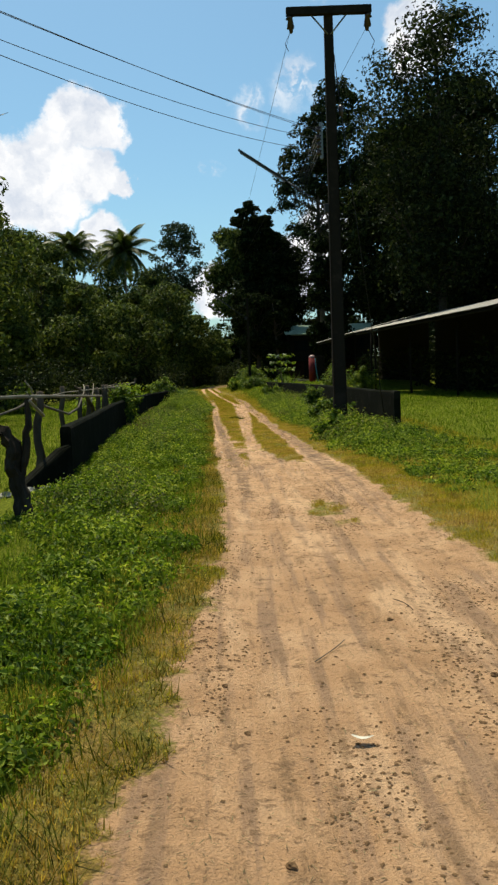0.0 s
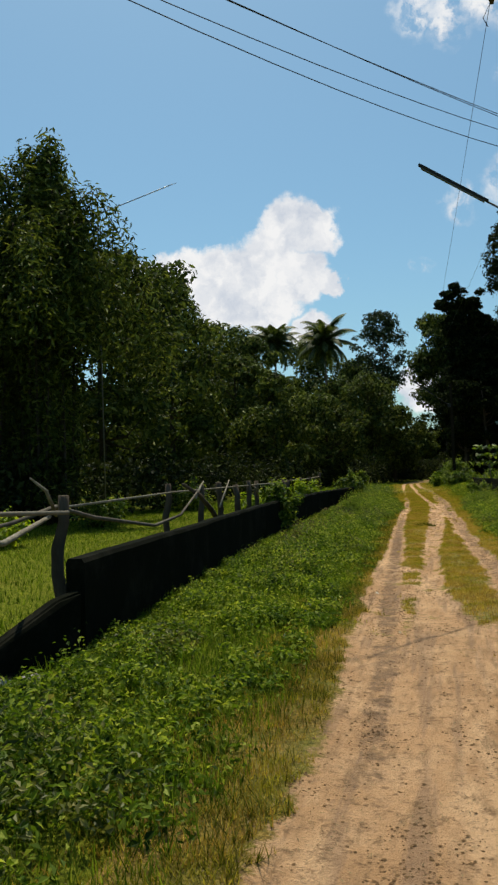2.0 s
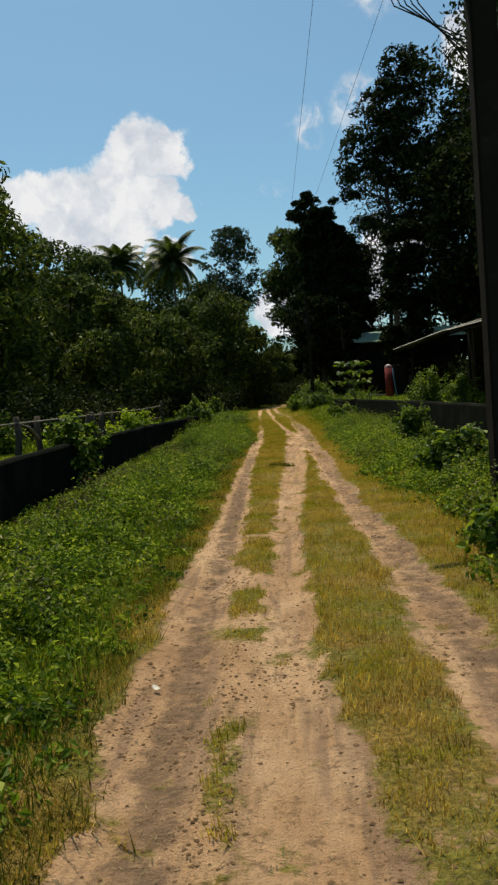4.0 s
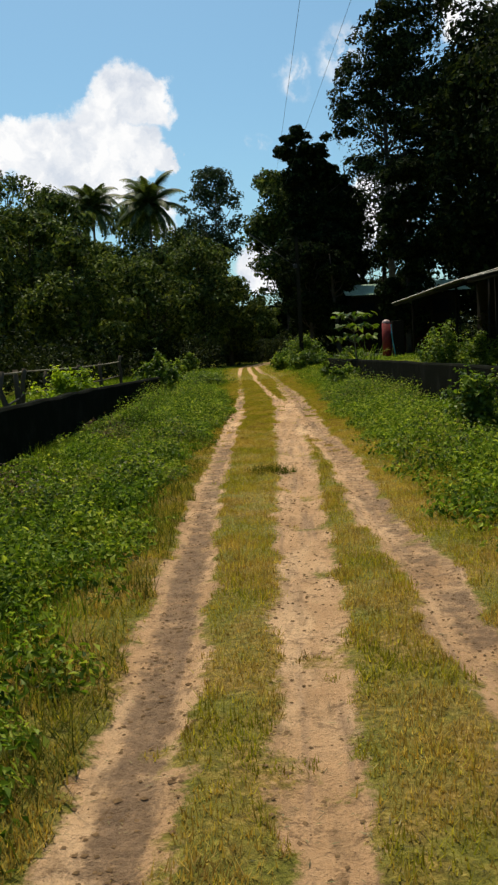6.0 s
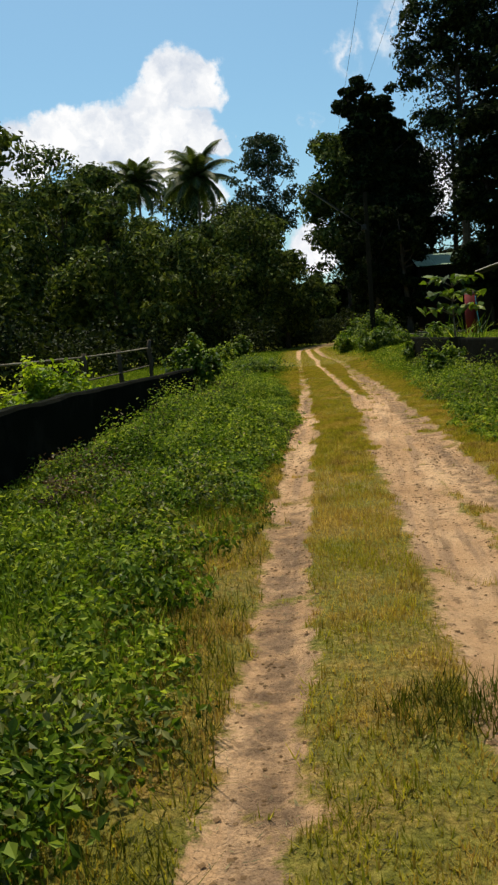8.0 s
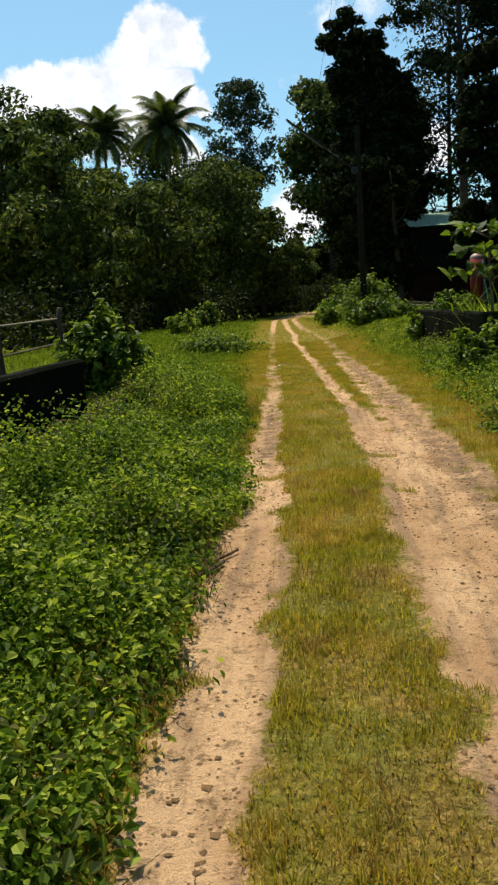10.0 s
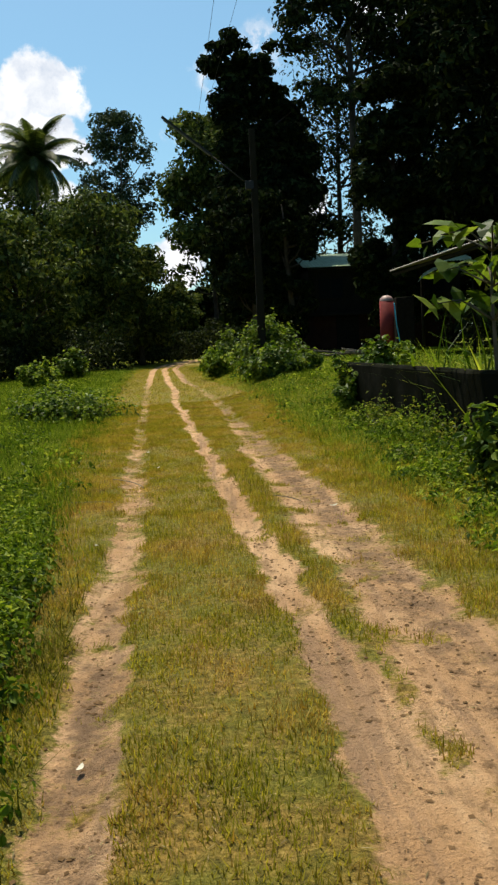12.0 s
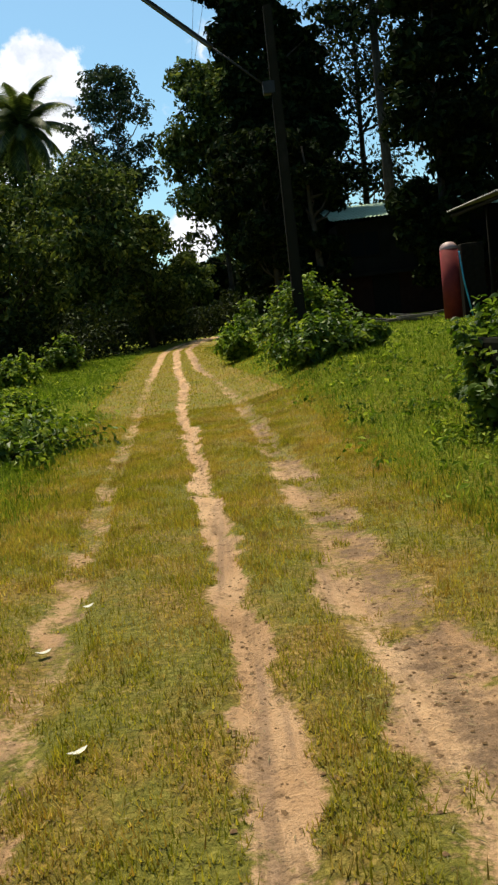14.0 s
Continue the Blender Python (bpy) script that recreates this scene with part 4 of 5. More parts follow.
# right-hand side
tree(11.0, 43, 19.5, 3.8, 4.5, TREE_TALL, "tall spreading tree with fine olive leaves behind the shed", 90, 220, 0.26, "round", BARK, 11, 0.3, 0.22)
tree(15.0, 54, 19.0, 2.0, 5.2, TREE_SHADED, "large dense dark shade tree behind the shed", 80, 210, 0.42, "round", BARK, 12)
tree(12.6, 63, 19.0, 2.5, 4.2, TREE_SHADED, "large dense dark shade tree behind the shed", 80, 210, 0.42, "round", BARK, 13)
tree(2.1, 71, 15.6, 2.6, 2.25, TREE_SHADED, "narrow dense dark evergreen with a knobbed crown", 120, 260, 0.36, "column", BARK, 14, 0.1, 0.2, 0.9, 0.8,
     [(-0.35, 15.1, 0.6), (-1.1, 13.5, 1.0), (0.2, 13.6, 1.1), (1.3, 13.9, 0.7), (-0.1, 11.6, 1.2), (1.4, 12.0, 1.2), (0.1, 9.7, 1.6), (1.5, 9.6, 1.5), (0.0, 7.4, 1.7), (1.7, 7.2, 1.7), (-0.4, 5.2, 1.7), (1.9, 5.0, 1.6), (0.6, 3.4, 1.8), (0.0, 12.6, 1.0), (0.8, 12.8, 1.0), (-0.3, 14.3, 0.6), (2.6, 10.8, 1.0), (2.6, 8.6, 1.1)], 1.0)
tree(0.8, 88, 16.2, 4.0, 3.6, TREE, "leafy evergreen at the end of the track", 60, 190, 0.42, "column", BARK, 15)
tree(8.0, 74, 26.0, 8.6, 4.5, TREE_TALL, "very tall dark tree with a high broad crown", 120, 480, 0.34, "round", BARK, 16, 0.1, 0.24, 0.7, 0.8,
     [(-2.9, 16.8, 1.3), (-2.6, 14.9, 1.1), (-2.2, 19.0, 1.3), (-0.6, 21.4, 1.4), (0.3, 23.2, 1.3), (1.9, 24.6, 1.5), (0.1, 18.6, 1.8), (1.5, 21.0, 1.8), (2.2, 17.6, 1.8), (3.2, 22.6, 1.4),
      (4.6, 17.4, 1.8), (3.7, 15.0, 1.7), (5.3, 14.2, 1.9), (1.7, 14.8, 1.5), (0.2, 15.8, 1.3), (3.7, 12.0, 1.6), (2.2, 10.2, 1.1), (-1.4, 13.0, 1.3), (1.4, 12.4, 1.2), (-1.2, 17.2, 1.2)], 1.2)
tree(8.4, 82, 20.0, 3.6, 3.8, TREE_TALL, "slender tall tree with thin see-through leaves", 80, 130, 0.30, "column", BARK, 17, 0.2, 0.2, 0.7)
tree(14.2, 74, 20.5, 1.5, 4.6, TREE_SHADED, "large dense dark shade tree near the house", 110, 210, 0.46, "column", BARK, 18)
tree(4.6, 81, 14.0, 0.8, 3.0, TREE_SHADED, "dense dark tree behind the house", 60, 200, 0.42, "round", BARK, 19)
tree(10.6, 90, 7.0, 0.8, 4.2, TREE_SHADED, "dense dark tree behind the house", 60, 200, 0.46, "round", BARK, 24)
tree(2.0, 66.0, 7.2, 1.6, 2.1, TREE_SHADED, "low spreading dark tree beside the house", 50, 200, 0.28, "round", BARK, 20, 0.1, 0.14, 0.9, 0.7)
tree(3.6, 65.6, 6.6, 0.6, 1.1, TREE_SHADED, "small dense dark tree at the corner of the house", 40, 170, 0.26, "column", BARK, 26)
tree(7.6, 64.2, 11.5, 0.8, 1.9, TREE_SHADED, "dense dark tree in front of the house", 60, 200, 0.34, "column", BARK, 25)
tree(18.5, 40, 16.0, 1.0, 5.0, TREE, "broad leafy tree at the plot's edge", 60, 190, 0.42, "round", BARK, 21)
tree(17.0, 28, 14.0, 1.0, 4.8, TREE, "broad leafy tree at the plot's edge", 60, 190, 0.42, "round", BARK, 22)
# left-hand side
bamboo(-11.5, 27.3, 11.6, 31, "tall drooping bamboo clump at the field's edge")
tree(-16.8, 53, 14.2, 1.2, 4.0, TREE, "broad leafy tree across the field", 70, 190, 0.40, "round", BARK, 32, cr=0.75)
tree(-13.4, 46, 12.9, 0.8, 3.2, TREE_OLIVE, "broad leafy tree across the field", 64, 190, 0.34, "round", BARK, 33, cr=0.75)
tree(-13.5, 37, 11.5, 0.6, 4.0, TREE, "broad leafy tree across the field", 60, 190, 0.34, "round", BARK, 34, cr=0.75)
tree(-14.0, 63, 10.2, 0.5, 3.6, TREE, "broad leafy tree across the field", 60, 190, 0.40, "round", BARK, 35, cr=0.75)
tree(-10.6, 59, 8.3, 0.4, 3.0, TREE, "low dense dark tree across the field", 50, 190, 0.34, "round", BARK, 36, cr=0.75)
tree(-21.4, 82, 17.4, 1.0, 5.0, TREE, "broad leafy tree across the field", 70, 180, 0.44, "round", BARK, 37, cr=0.75)
tree(-16.8, 81, 14.3, 1.0, 3.4, TREE, "broad leafy tree across the field", 50, 180, 0.40, "round", BARK, 27, cr=0.75)
tree(-21.5, 74, 12.6, 0.8, 4.6, TREE, "broad leafy tree across the field", 60, 180, 0.44, "round", BARK, 38, cr=0.75)
tree(-13.0, 80, 10.4, 0.6, 3.6, TREE_OLIVE, "bushy olive-green tree below the palms", 60, 180, 0.40, "round", BARK, 39, cr=0.75)
tree(-9.6, 85, 10.6, 0.5, 3.3, TREE, "bushy tree beside the end of the track", 60, 190, 0.40, "round", BARK, 40, cr=0.75)
tree(-5.6, 78, 10.2, 0.6, 3.3, TREE, "bushy tree beside the end of the track", 64, 190, 0.34, "round", BARK, 41, cr=0.75)
tree(-4.1, 83, 7.6, 0.3, 2.5, TREE, "low dense dark tree beside the track", 44, 180, 0.34, "round", BARK, 42, cr=0.75)
tree(-8.2, 67, 7.4, 0.3, 3.0, TREE, "low dense dark tree across the field", 50, 180, 0.32, "round", BARK, 43, cr=0.75)
tree(-5.6, 92, 18.4, 8.0, 3.2, TREE_GREY, "tall airy tree with sparse grey-green leaves", 190, 210, 0.28, "round", BARK_PALE, 44, 0.2, 0.14, 0.8, 0.46)
tree(-2.2, 103, 6.8, 0.3, 2.4, TREE, "low leafy tree closing the end of the track", 40, 170, 0.36, "round", BARK, 49, cr=0.75)
tree(-15.8, 109, 18.6, 0.6, 4.8, TREE, "leafy tree behind the palms", 60, 180, 0.46, "round", BARK, 48)
tree(-10.2, 110, 15.5, 0.6, 4.6, TREE, "leafy tree behind the palms", 50, 180, 0.46, "round", BARK, 28)
tree(-24.5, 106, 20.0, 0.6, 5.6, TREE, "broad leafy tree behind the palms", 60, 180, 0.50, "round", BARK, 29)
tree(-19.5, 30, 13.0, 0.6, 4.6, TREE, "broad leafy tree across the field", 56, 190, 0.40, "round", BARK, 45)
tree(-14.5, 20, 12.5, 0.6, 4.2, TREE_SHADED, "broad leafy tree across the field", 56, 190, 0.38, "round", BARK, 46, cr=0.75)
tree(-16.0, 9, 11.5, 0.6, 4.2, TREE, "broad leafy tree across the field", 56, 190, 0.40, "round", BARK, 47)
palm(-11.7, 94.4, 17.6, 51, "tall coconut palm with drooping feathery fronds")
palm(-18.9, 103, 19.3, 52, "tall coconut palm with drooping feathery fronds")


def woods(name, spans, leaf, seed, mat, label):
    """A far belt of foliage: spans of x0, y0, x1, y1, height, depth, count."""
    rng = np.random.default_rng(seed)
    p = []
    for x0, y0, x1, y1, h, depth, count in spans:
        t = rng.uniform(0, 1, count)
        nx, ny = y1 - y0, -(x1 - x0)
        ln = math.hypot(nx, ny)
        d = rng.uniform(-0.5, 0.5, count) * depth
        x, y = x0 + (x1 - x0) * t + nx / ln * d, y0 + (y1 - y0) * t + ny / ln * d
        crest = h * (0.15 + 1.1 * vnoise(x, y, 3.0, seed))
        p.append(np.stack([x, y, rng.uniform(0, 1, count) ** 0.8 * crest], -1))
    p = np.concatenate(p)
    L = leaf * rng.uniform(0.6, 1.4, len(p))
    v, f = leaves(rng, p, L, L * 0.6, 0.4)
    tagged(part(name, mesh_from(name, v, f, mat)), label, "woods", kind="stuff")


woods("far_woods", [(-70, 112, -6, 112, 11, 6, 16000), (-7, 108, 5, 106, 7.5, 4, 7000), (2, 108, 8, 108, 10, 5, 3000), (8, 109, 21, 109, 4.5, 5, 3000), (21, 109, 70, 112, 12, 6, 11000), (-26, 0, -26, 112, 13, 6, 12000), (24, 0, 24, 112, 14, 6, 12000)], 0.75, 71, TREE_SHADED, "dark belt of far woodland closing the view")
# low foliage standing in for the black shade under the trees
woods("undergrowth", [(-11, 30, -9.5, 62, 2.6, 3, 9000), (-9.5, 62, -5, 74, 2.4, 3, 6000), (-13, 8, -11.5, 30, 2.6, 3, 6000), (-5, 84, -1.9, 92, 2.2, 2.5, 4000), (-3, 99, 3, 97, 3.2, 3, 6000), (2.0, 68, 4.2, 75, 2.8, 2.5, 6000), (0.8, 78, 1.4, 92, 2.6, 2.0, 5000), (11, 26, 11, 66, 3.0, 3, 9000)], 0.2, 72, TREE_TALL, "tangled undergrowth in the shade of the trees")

# ---- buildings on the right ----
TIN = plain_mat("rusty_tin_roof", (0.17, 0.162, 0.15), 0.55, 0.5, 0.5, 3)
GREEN_TIN = plain_mat("green_tin_roof", (0.26, 0.36, 0.25), 0.6, 0.1, 0.3, 4)
# board, render and brick colours lowered to hold the shade on these fronts
BOARD = plain_mat("shaded_board", (0.022, 0.018, 0.013), 0.9, 0, 0.4, 9)
RENDERED = plain_mat("shaded_rendered_wall", (0.022, 0.02, 0.017), 0.9, 0, 0.35, 2)
BRICKRED = plain_mat("shaded_brick_wall", (0.05, 0.022, 0.016), 0.9, 0, 0.35, 3)
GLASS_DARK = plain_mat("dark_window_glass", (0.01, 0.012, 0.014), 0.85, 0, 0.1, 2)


def corrugated(name, p0, p1, q0, q1, mat, pitch=0.15, amp=0.018, thick=0.01):
    """A corrugated sheet between the lower edge p0-p1 and the upper edge q0-q1."""
    p0, p1, q0, q1 = (np.array(p, float) for p in (p0, p1, q0, q1))
    n = max(8, int(np.linalg.norm(p1 - p0) / pitch * 4))
    s = np.linspace(0, 1, n)
    wave = amp * np.sin(2 * np.pi * np.arange(n) / 4)
    rows = []
    for lift in (0, thick):
        for t in (0, 0.5, 1.0):
            a, b = p0 + (q0 - p0) * t, p1 + (q1 - p1) * t
            r = a + (b - a) * s[:, None]
            r[:, 2] += wave + lift
            rows.append(r)
    v = np.concatenate(rows)
    i = np.arange(n - 1)
    faces = []
    for k in (0, 1):
        faces.append(np.stack([k * n + i, k * n + i + 1, (k + 1) * n + i + 1, (k + 1) * n + i], -1))
        faces.append(np.stack([(k + 3) * n + i, (k + 4) * n + i, (k + 4) * n + i + 1, (k + 3) * n + i + 1], -1))
    for a, b in ((0, 3), (2, 5)):
        faces.append(np.stack([a * n + i, b * n + i, b * n + i + 1, a * n + i + 1], -1))
    return mesh_from(name, v, np.concatenate(faces), mat)


def shed(eave, back, z_eave, z_back, bays):
    """A long open cattle shed: tin roof on posts, rails between them, boards at the back."""
    (ax, ay), (bx, by) = eave
    (cx, cy), (dx, dy) = back
    g = float(rise(ax, ay))
    ob = base("open_shed", ax, ay, 0, "long open shed with a tin roof on dark posts", "shed")

    def rel(x, y, z):
        return (x - ax, y - ay, z)

    roof = part("roof", corrugated("shed_roof", rel(ax, ay, z_eave), rel(bx, by, z_eave), rel(cx, cy, z_back), rel(dx, dy, z_back), TIN), ob, "corrugated tin roof with a bright edge")
    part("eave_beam", tube_mesh("eave_beam", [rel(ax + .15, ay, z_eave - .1), rel(bx + .15, by, z_eave - .1)], 0.05, DARKWOOD, 6), ob)
    for k in range(bays + 1):
        t = k / bays
        x, y = ax + .15 + (bx - ax) * t, ay + (by - ay) * t
        part("post", tube_mesh("shed_post", [rel(x + .9, y, -0.2), rel(x + .9, y, z_eave + .05)], 0.05, DARKWOOD, 8), ob)
        x2, y2 = cx + (dx - cx) * t, cy + (dy - cy) * t
        part("rafter", tube_mesh("rafter", [rel(x, y, z_eave - .06), rel(x2, y2, z_back - .06)], 0.04, DARKWOOD, 6), ob)
    # back boards close the black interior, its shade put into their colour
    n = 26
    for k in range(n):
        t0, t1 = k / n, (k + 0.96) / n
        bm = bmesh.new()
        zz = z_back - 0.15
        q = [rel(cx + (dx - cx) * t0, cy + (dy - cy) * t0, 0), rel(cx + (dx - cx) * t1, cy + (dy - cy) * t1, 0)]
        vs = [bm.verts.new((p[0] + o, p[1], z)) for o in (0, 0.03) for z in (-0.1, zz) for p in q]
        for f in ((0, 1, 3, 2), (4, 6, 7, 5), (0, 2, 6, 4), (1, 5, 7, 3), (2, 3, 7, 6), (0, 4, 5, 1)):
            bm.faces.new([vs[i] for i in f])
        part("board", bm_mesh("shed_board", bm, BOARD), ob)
    return ob


shed(((5.72, 57.0), (6.15, 43.0)), ((10.0, 57.2), (10.2, 43.0)), 3.08, 4.0, 3)
shed(((6.25, 42.4), (8.4, 26.5)), ((10.4, 42.4), (12.4, 26.8)), 3.06, 3.9, 3)


def house():
    ob = base("house", 4.5, 67.6, 0, "dark two-storey village house with a green tin roof", "house")
    z0 = float(rise(4.5, 67.6))
    lower = part("wall", bm_mesh("house_lower", box_bm(0.2, 0.2, 0, 6.6, 6.4, 2.1, 0.02), BRICKRED), ob, "red-brown lower wall coloured shade-dark")
    upper = part("wall", bm_mesh("house_upper", box_bm(0, 0, 2.1, 6.8, 6.6, 4.1, 0.02), RENDERED), ob, "grey rendered upper wall coloured shade-dark")
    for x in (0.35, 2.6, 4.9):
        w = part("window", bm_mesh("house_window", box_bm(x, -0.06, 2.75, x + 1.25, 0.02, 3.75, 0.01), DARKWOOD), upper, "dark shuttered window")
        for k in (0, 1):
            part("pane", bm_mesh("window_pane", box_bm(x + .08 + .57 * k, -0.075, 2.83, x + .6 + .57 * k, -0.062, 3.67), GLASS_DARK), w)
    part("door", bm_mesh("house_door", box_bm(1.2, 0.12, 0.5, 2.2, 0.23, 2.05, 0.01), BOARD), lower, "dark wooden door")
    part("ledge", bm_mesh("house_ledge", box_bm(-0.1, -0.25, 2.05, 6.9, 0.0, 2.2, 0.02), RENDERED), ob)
    roof = part("roof", corrugated("roof_front", (-0.3, -0.7, 4.15), (7.3, -0.7, 4.15), (-0.3, 3.3, 5.05), (7.3, 3.3, 5.05), GREEN_TIN), ob, "pale green corrugated roof")
    part("roof", corrugated("roof_back", (7.3, 7.3, 4.15), (-0.3, 7.3, 4.15), (7.3, 3.3, 5.05), (-0.3, 3.3, 5.05), GREEN_TIN), ob, "pale green corrugated roof")
    for x in (0.0, 6.8):
        bm = bmesh.new()
        bm.faces.new([bm.verts.new(p) for p in ((x, 0, 4.1), (x, 6.6, 4.1), (x, 3.3, 4.98))])
        bmesh.ops.solidify(bm, geom=bm.faces[:], thickness=0.06)
        part("gable", bm_mesh("gable", bm, BOARD), ob)


house()


def red_tank():
    z = float(rise(5.2, 55.2))
    ob = base("gas_cylinder", 5.2, 55.2, z, "upright red metal cylinder with a pale domed top", "cylinder")
    m = Mat("red_tank_paint", 0.75, 0, 0.15)
    v = m.noise(5, 5)
    m.color(m.ramp(v, (0.3, (0.13, 0.018, 0.02)), (0.7, (0.21, 0.03, 0.028))))
    bm = bmesh.new()
    bmesh.ops.create_cone(bm, cap_ends=True, segments=24, radius1=0.21, radius2=0.21, depth=1.62, matrix=Matrix.Translation((0, 0, 0.81)))
    part("shell", bm_mesh("tank_shell", bm, m.m, True), ob)
    # dome in a paler red than the shell
    bm = bmesh.new()
    bmesh.ops.create_uvsphere(bm, u_segments=24, v_segments=10, radius=0.209, matrix=Matrix.Translation((0, 0, 1.62)) @ Matrix.Diagonal((1, 1, 0.85, 1)))
    part("dome", bm_mesh("tank_dome", bm, plain_mat("pale_red_paint", (0.42, 0.27, 0.25), 0.5), True), ob, "pale pinkish dome")
    part("hose", tube_mesh("tank_hose", [(0.2, -0.12, 1.55), (0.24, -0.2, 0.9), (0.3, -0.3, 0.4), (0.36, -0.33, 0.02)], 0.02, plain_mat("blue_hose", (0.08, 0.45, 0.6), 0.4), 8), ob, "light blue hose hanging down")
    # upright box filling the dark area right of the cylinder
    ob = base("cupboard", 5.78, 55.45, float(rise(5.78, 55.45)), "tall black box with two doors beside the red cylinder", "cupboard")
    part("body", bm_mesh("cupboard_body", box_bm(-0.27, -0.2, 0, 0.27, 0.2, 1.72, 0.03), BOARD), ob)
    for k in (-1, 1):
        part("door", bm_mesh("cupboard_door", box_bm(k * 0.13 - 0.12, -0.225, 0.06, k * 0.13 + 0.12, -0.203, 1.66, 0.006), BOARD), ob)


red_tank()
rng = np.random.default_rng(77)
for k in range(9):
    x, y, a = 3.2 + 0.28 * k + rng.uniform(-.2, .2), 57.5 + rng.uniform(-0.8, 0.8), rng.uniform(-25, 35)
    z = float(rise(x, y)) + 0.06 + 0.05 * (k % 3)
    L = rng.uniform(1.0, 1.9)
    ob = part("plank", bm_mesh("plank", box_bm(-L / 2, -0.09, -0.025, L / 2, 0.09, 0.025, 0.008), PALEWOOD if k % 2 else GREYWOOD))
    ob.matrix_world = pose(x, y, z, 0, rng.uniform(-6, 10), a)
    tagged(ob, "old weathered plank lying on a heap by the house", "plank", "heap of planks")


def antenna():
    ob = base("tv_antenna", -9.9, 28.6, 0, "thin television antenna on a tall pole", "antenna")
    part("mast", tube_mesh("antenna_mast", [(0, 0, -0.2), (0, 0, 5), (0, 0, 9.9)], 0.022, STEEL, 6), ob)
    part("boom", tube_mesh("antenna_boom", [(0, 0, 9.62), (2.75, -0.7, 10.05)], 0.014, STEEL, 6), ob)
    for k in range(11):
        t = 0.2 + 0.08 * k
        c = np.array([2.75 * t, -0.7 * t, 9.62 + 0.43 * t])
        part("element", tube_mesh("antenna_element", [c + (-.06, -.25, -.12), c + (.06, .25, .12)], 0.008, STEEL, 5), ob)


antenna()

# ---- shrubs ----
def shrub(x, y, h, r, mat, label, leaf=0.09, n=1400, seed=0, stems=9, name="bush", z=None):
    rng = np.random.default_rng(seed)
    ob = base(name, x, y, float(rise(x, y)) if z is None else z, label, "bush")
    pieces, p, out = [], [], []
    stems = int(stems * 1.8)
    for k in range(stems):
        a, d = rng.uniform(0, 2 * math.pi), r * rng.uniform(0.1, 1.05)
        e = np.array([d * math.cos(a), d * math.sin(a), h * rng.uniform(0.5, 1.1) * (1 - 0.45 * (d / r) ** 2)])
        s = e * (0.15, 0.15, 0) - (0, 0, 0.1)
        bend = e * (0.45, 0.45, 0.62)
        pieces.append(tube([s, bend, e], [0.016, 0.010, 0.004], 5))
        m = int(1.5 * n / stems)
        t = rng.uniform(0.3, 1.08, m)[:, None]
        q = s * (1 - t) ** 2 + 2 * bend * t * (1 - t) + e * t ** 2
        jit = rng.normal(size=(m, 3)) * r * (0.2 - 0.09 * t)
        p.append(q + jit)
        out.append(unit(jit) * 0.7 + unit(e) * 0.4)
    v, f = join(pieces)
    part("woody_stem", mesh_from("bush_stems", v, f, BARK, True), ob)
    p, out = np.concatenate(p), np.concatenate(out)
    p[:, 2] = np.clip(p[:, 2], 0.02, None)
    L = leaf * rng.uniform(0.6, 1.5, len(p))
    v, f = facing_leaves(rng, p, unit(out + np.array([0, 0, 0.6]) + rng.normal(size=p.shape) * 0.4), L, L * 0.6, True)
    part("leaf_mass", mesh_from("bush_leaves", v, f, mat), ob, kind="stuff")


shrub(1.1, 48.9, 1.25, 0.85, SHRUB, "leafy green bush round the foot of the pole", 0.075, 6500, 81, 30, z=0.22)
shrub(1.15, 47.9, 0.7, 0.55, SHRUB, "low leafy bush beside the pole", 0.075, 1800, 105, 12, z=0.22)
shrub(1.0, 47.4, 0.5, 0.7, SHRUB, "low leafy bush in front of the pole", 0.09, 1500, 82, 14)
shrub(1.8, 47.6, 0.35, 0.45, SHRUB, "low leafy bush in front of the pole", 0.09, 1500, 83, 10)
shrub(-3.65, 29.1, 0.95, 0.7, LIME, "bright yellow-green bush behind the wall", 0.07, 3600, 84, 16)
shrub(-4.6, 26.0, 0.7, 0.6, LIME, "bright yellow-green bush behind the wall", 0.08, 1200, 85, 10)
shrub(-2.95, 34.9, 1.05, 0.55, SHRUB, "leafy bush at the end of the wall", 0.09, 2600, 86, 14)
shrub(-2.75, 20.3, 0.95, 0.55, SHRUB, "leafy bush growing over the wall", 0.08, 1600, 87, 10)
shrub(5.1, 40.0, 1.5, 0.85, SHRUB, "rounded garden bush behind the wall", 0.08, 2400, 88, 16)
shrub(6.6, 41.5, 1.2, 0.7, SHRUB, "rounded garden bush behind the wall", 0.08, 1500, 89, 12)
shrub(2.6, 43.6, 0.9, 0.6, SHRUB, "leafy bush behind the end of the wall", 0.1, 1100, 90, 12)
shrub(-2.6, 43.5, 0.3, 1.0, SHRUB, "low dark bush in the grass", 0.07, 1700, 91, 10)
shrub(-3.4, 47.0, 0.35, 0.7, WEED, "low dark bush in the grass", 0.07, 1300, 92, 10)
shrub(-5.4, 56.0, 0.8, 0.8, WEED, "leafy green bush beside the track", 0.12, 1300, 93, 10)
shrub(-5.2, 62.0, 1.1, 0.9, SHRUB, "leafy green bush beside the track", 0.14, 1200, 94, 10)
shrub(0.6, 61.0, 1.2, 0.9, SHRUB, "leafy green bush beside the track", 0.14, 1300, 95, 10)
shrub(0.2, 55.5, 0.8, 0.7, WEED, "leafy green bush beside the track", 0.12, 1200, 96, 10)
shrub(1.72, 41.6, 0.95, 0.4, SHRUB, "ferny plant growing over the wall end", 0.07, 900, 104, 8)
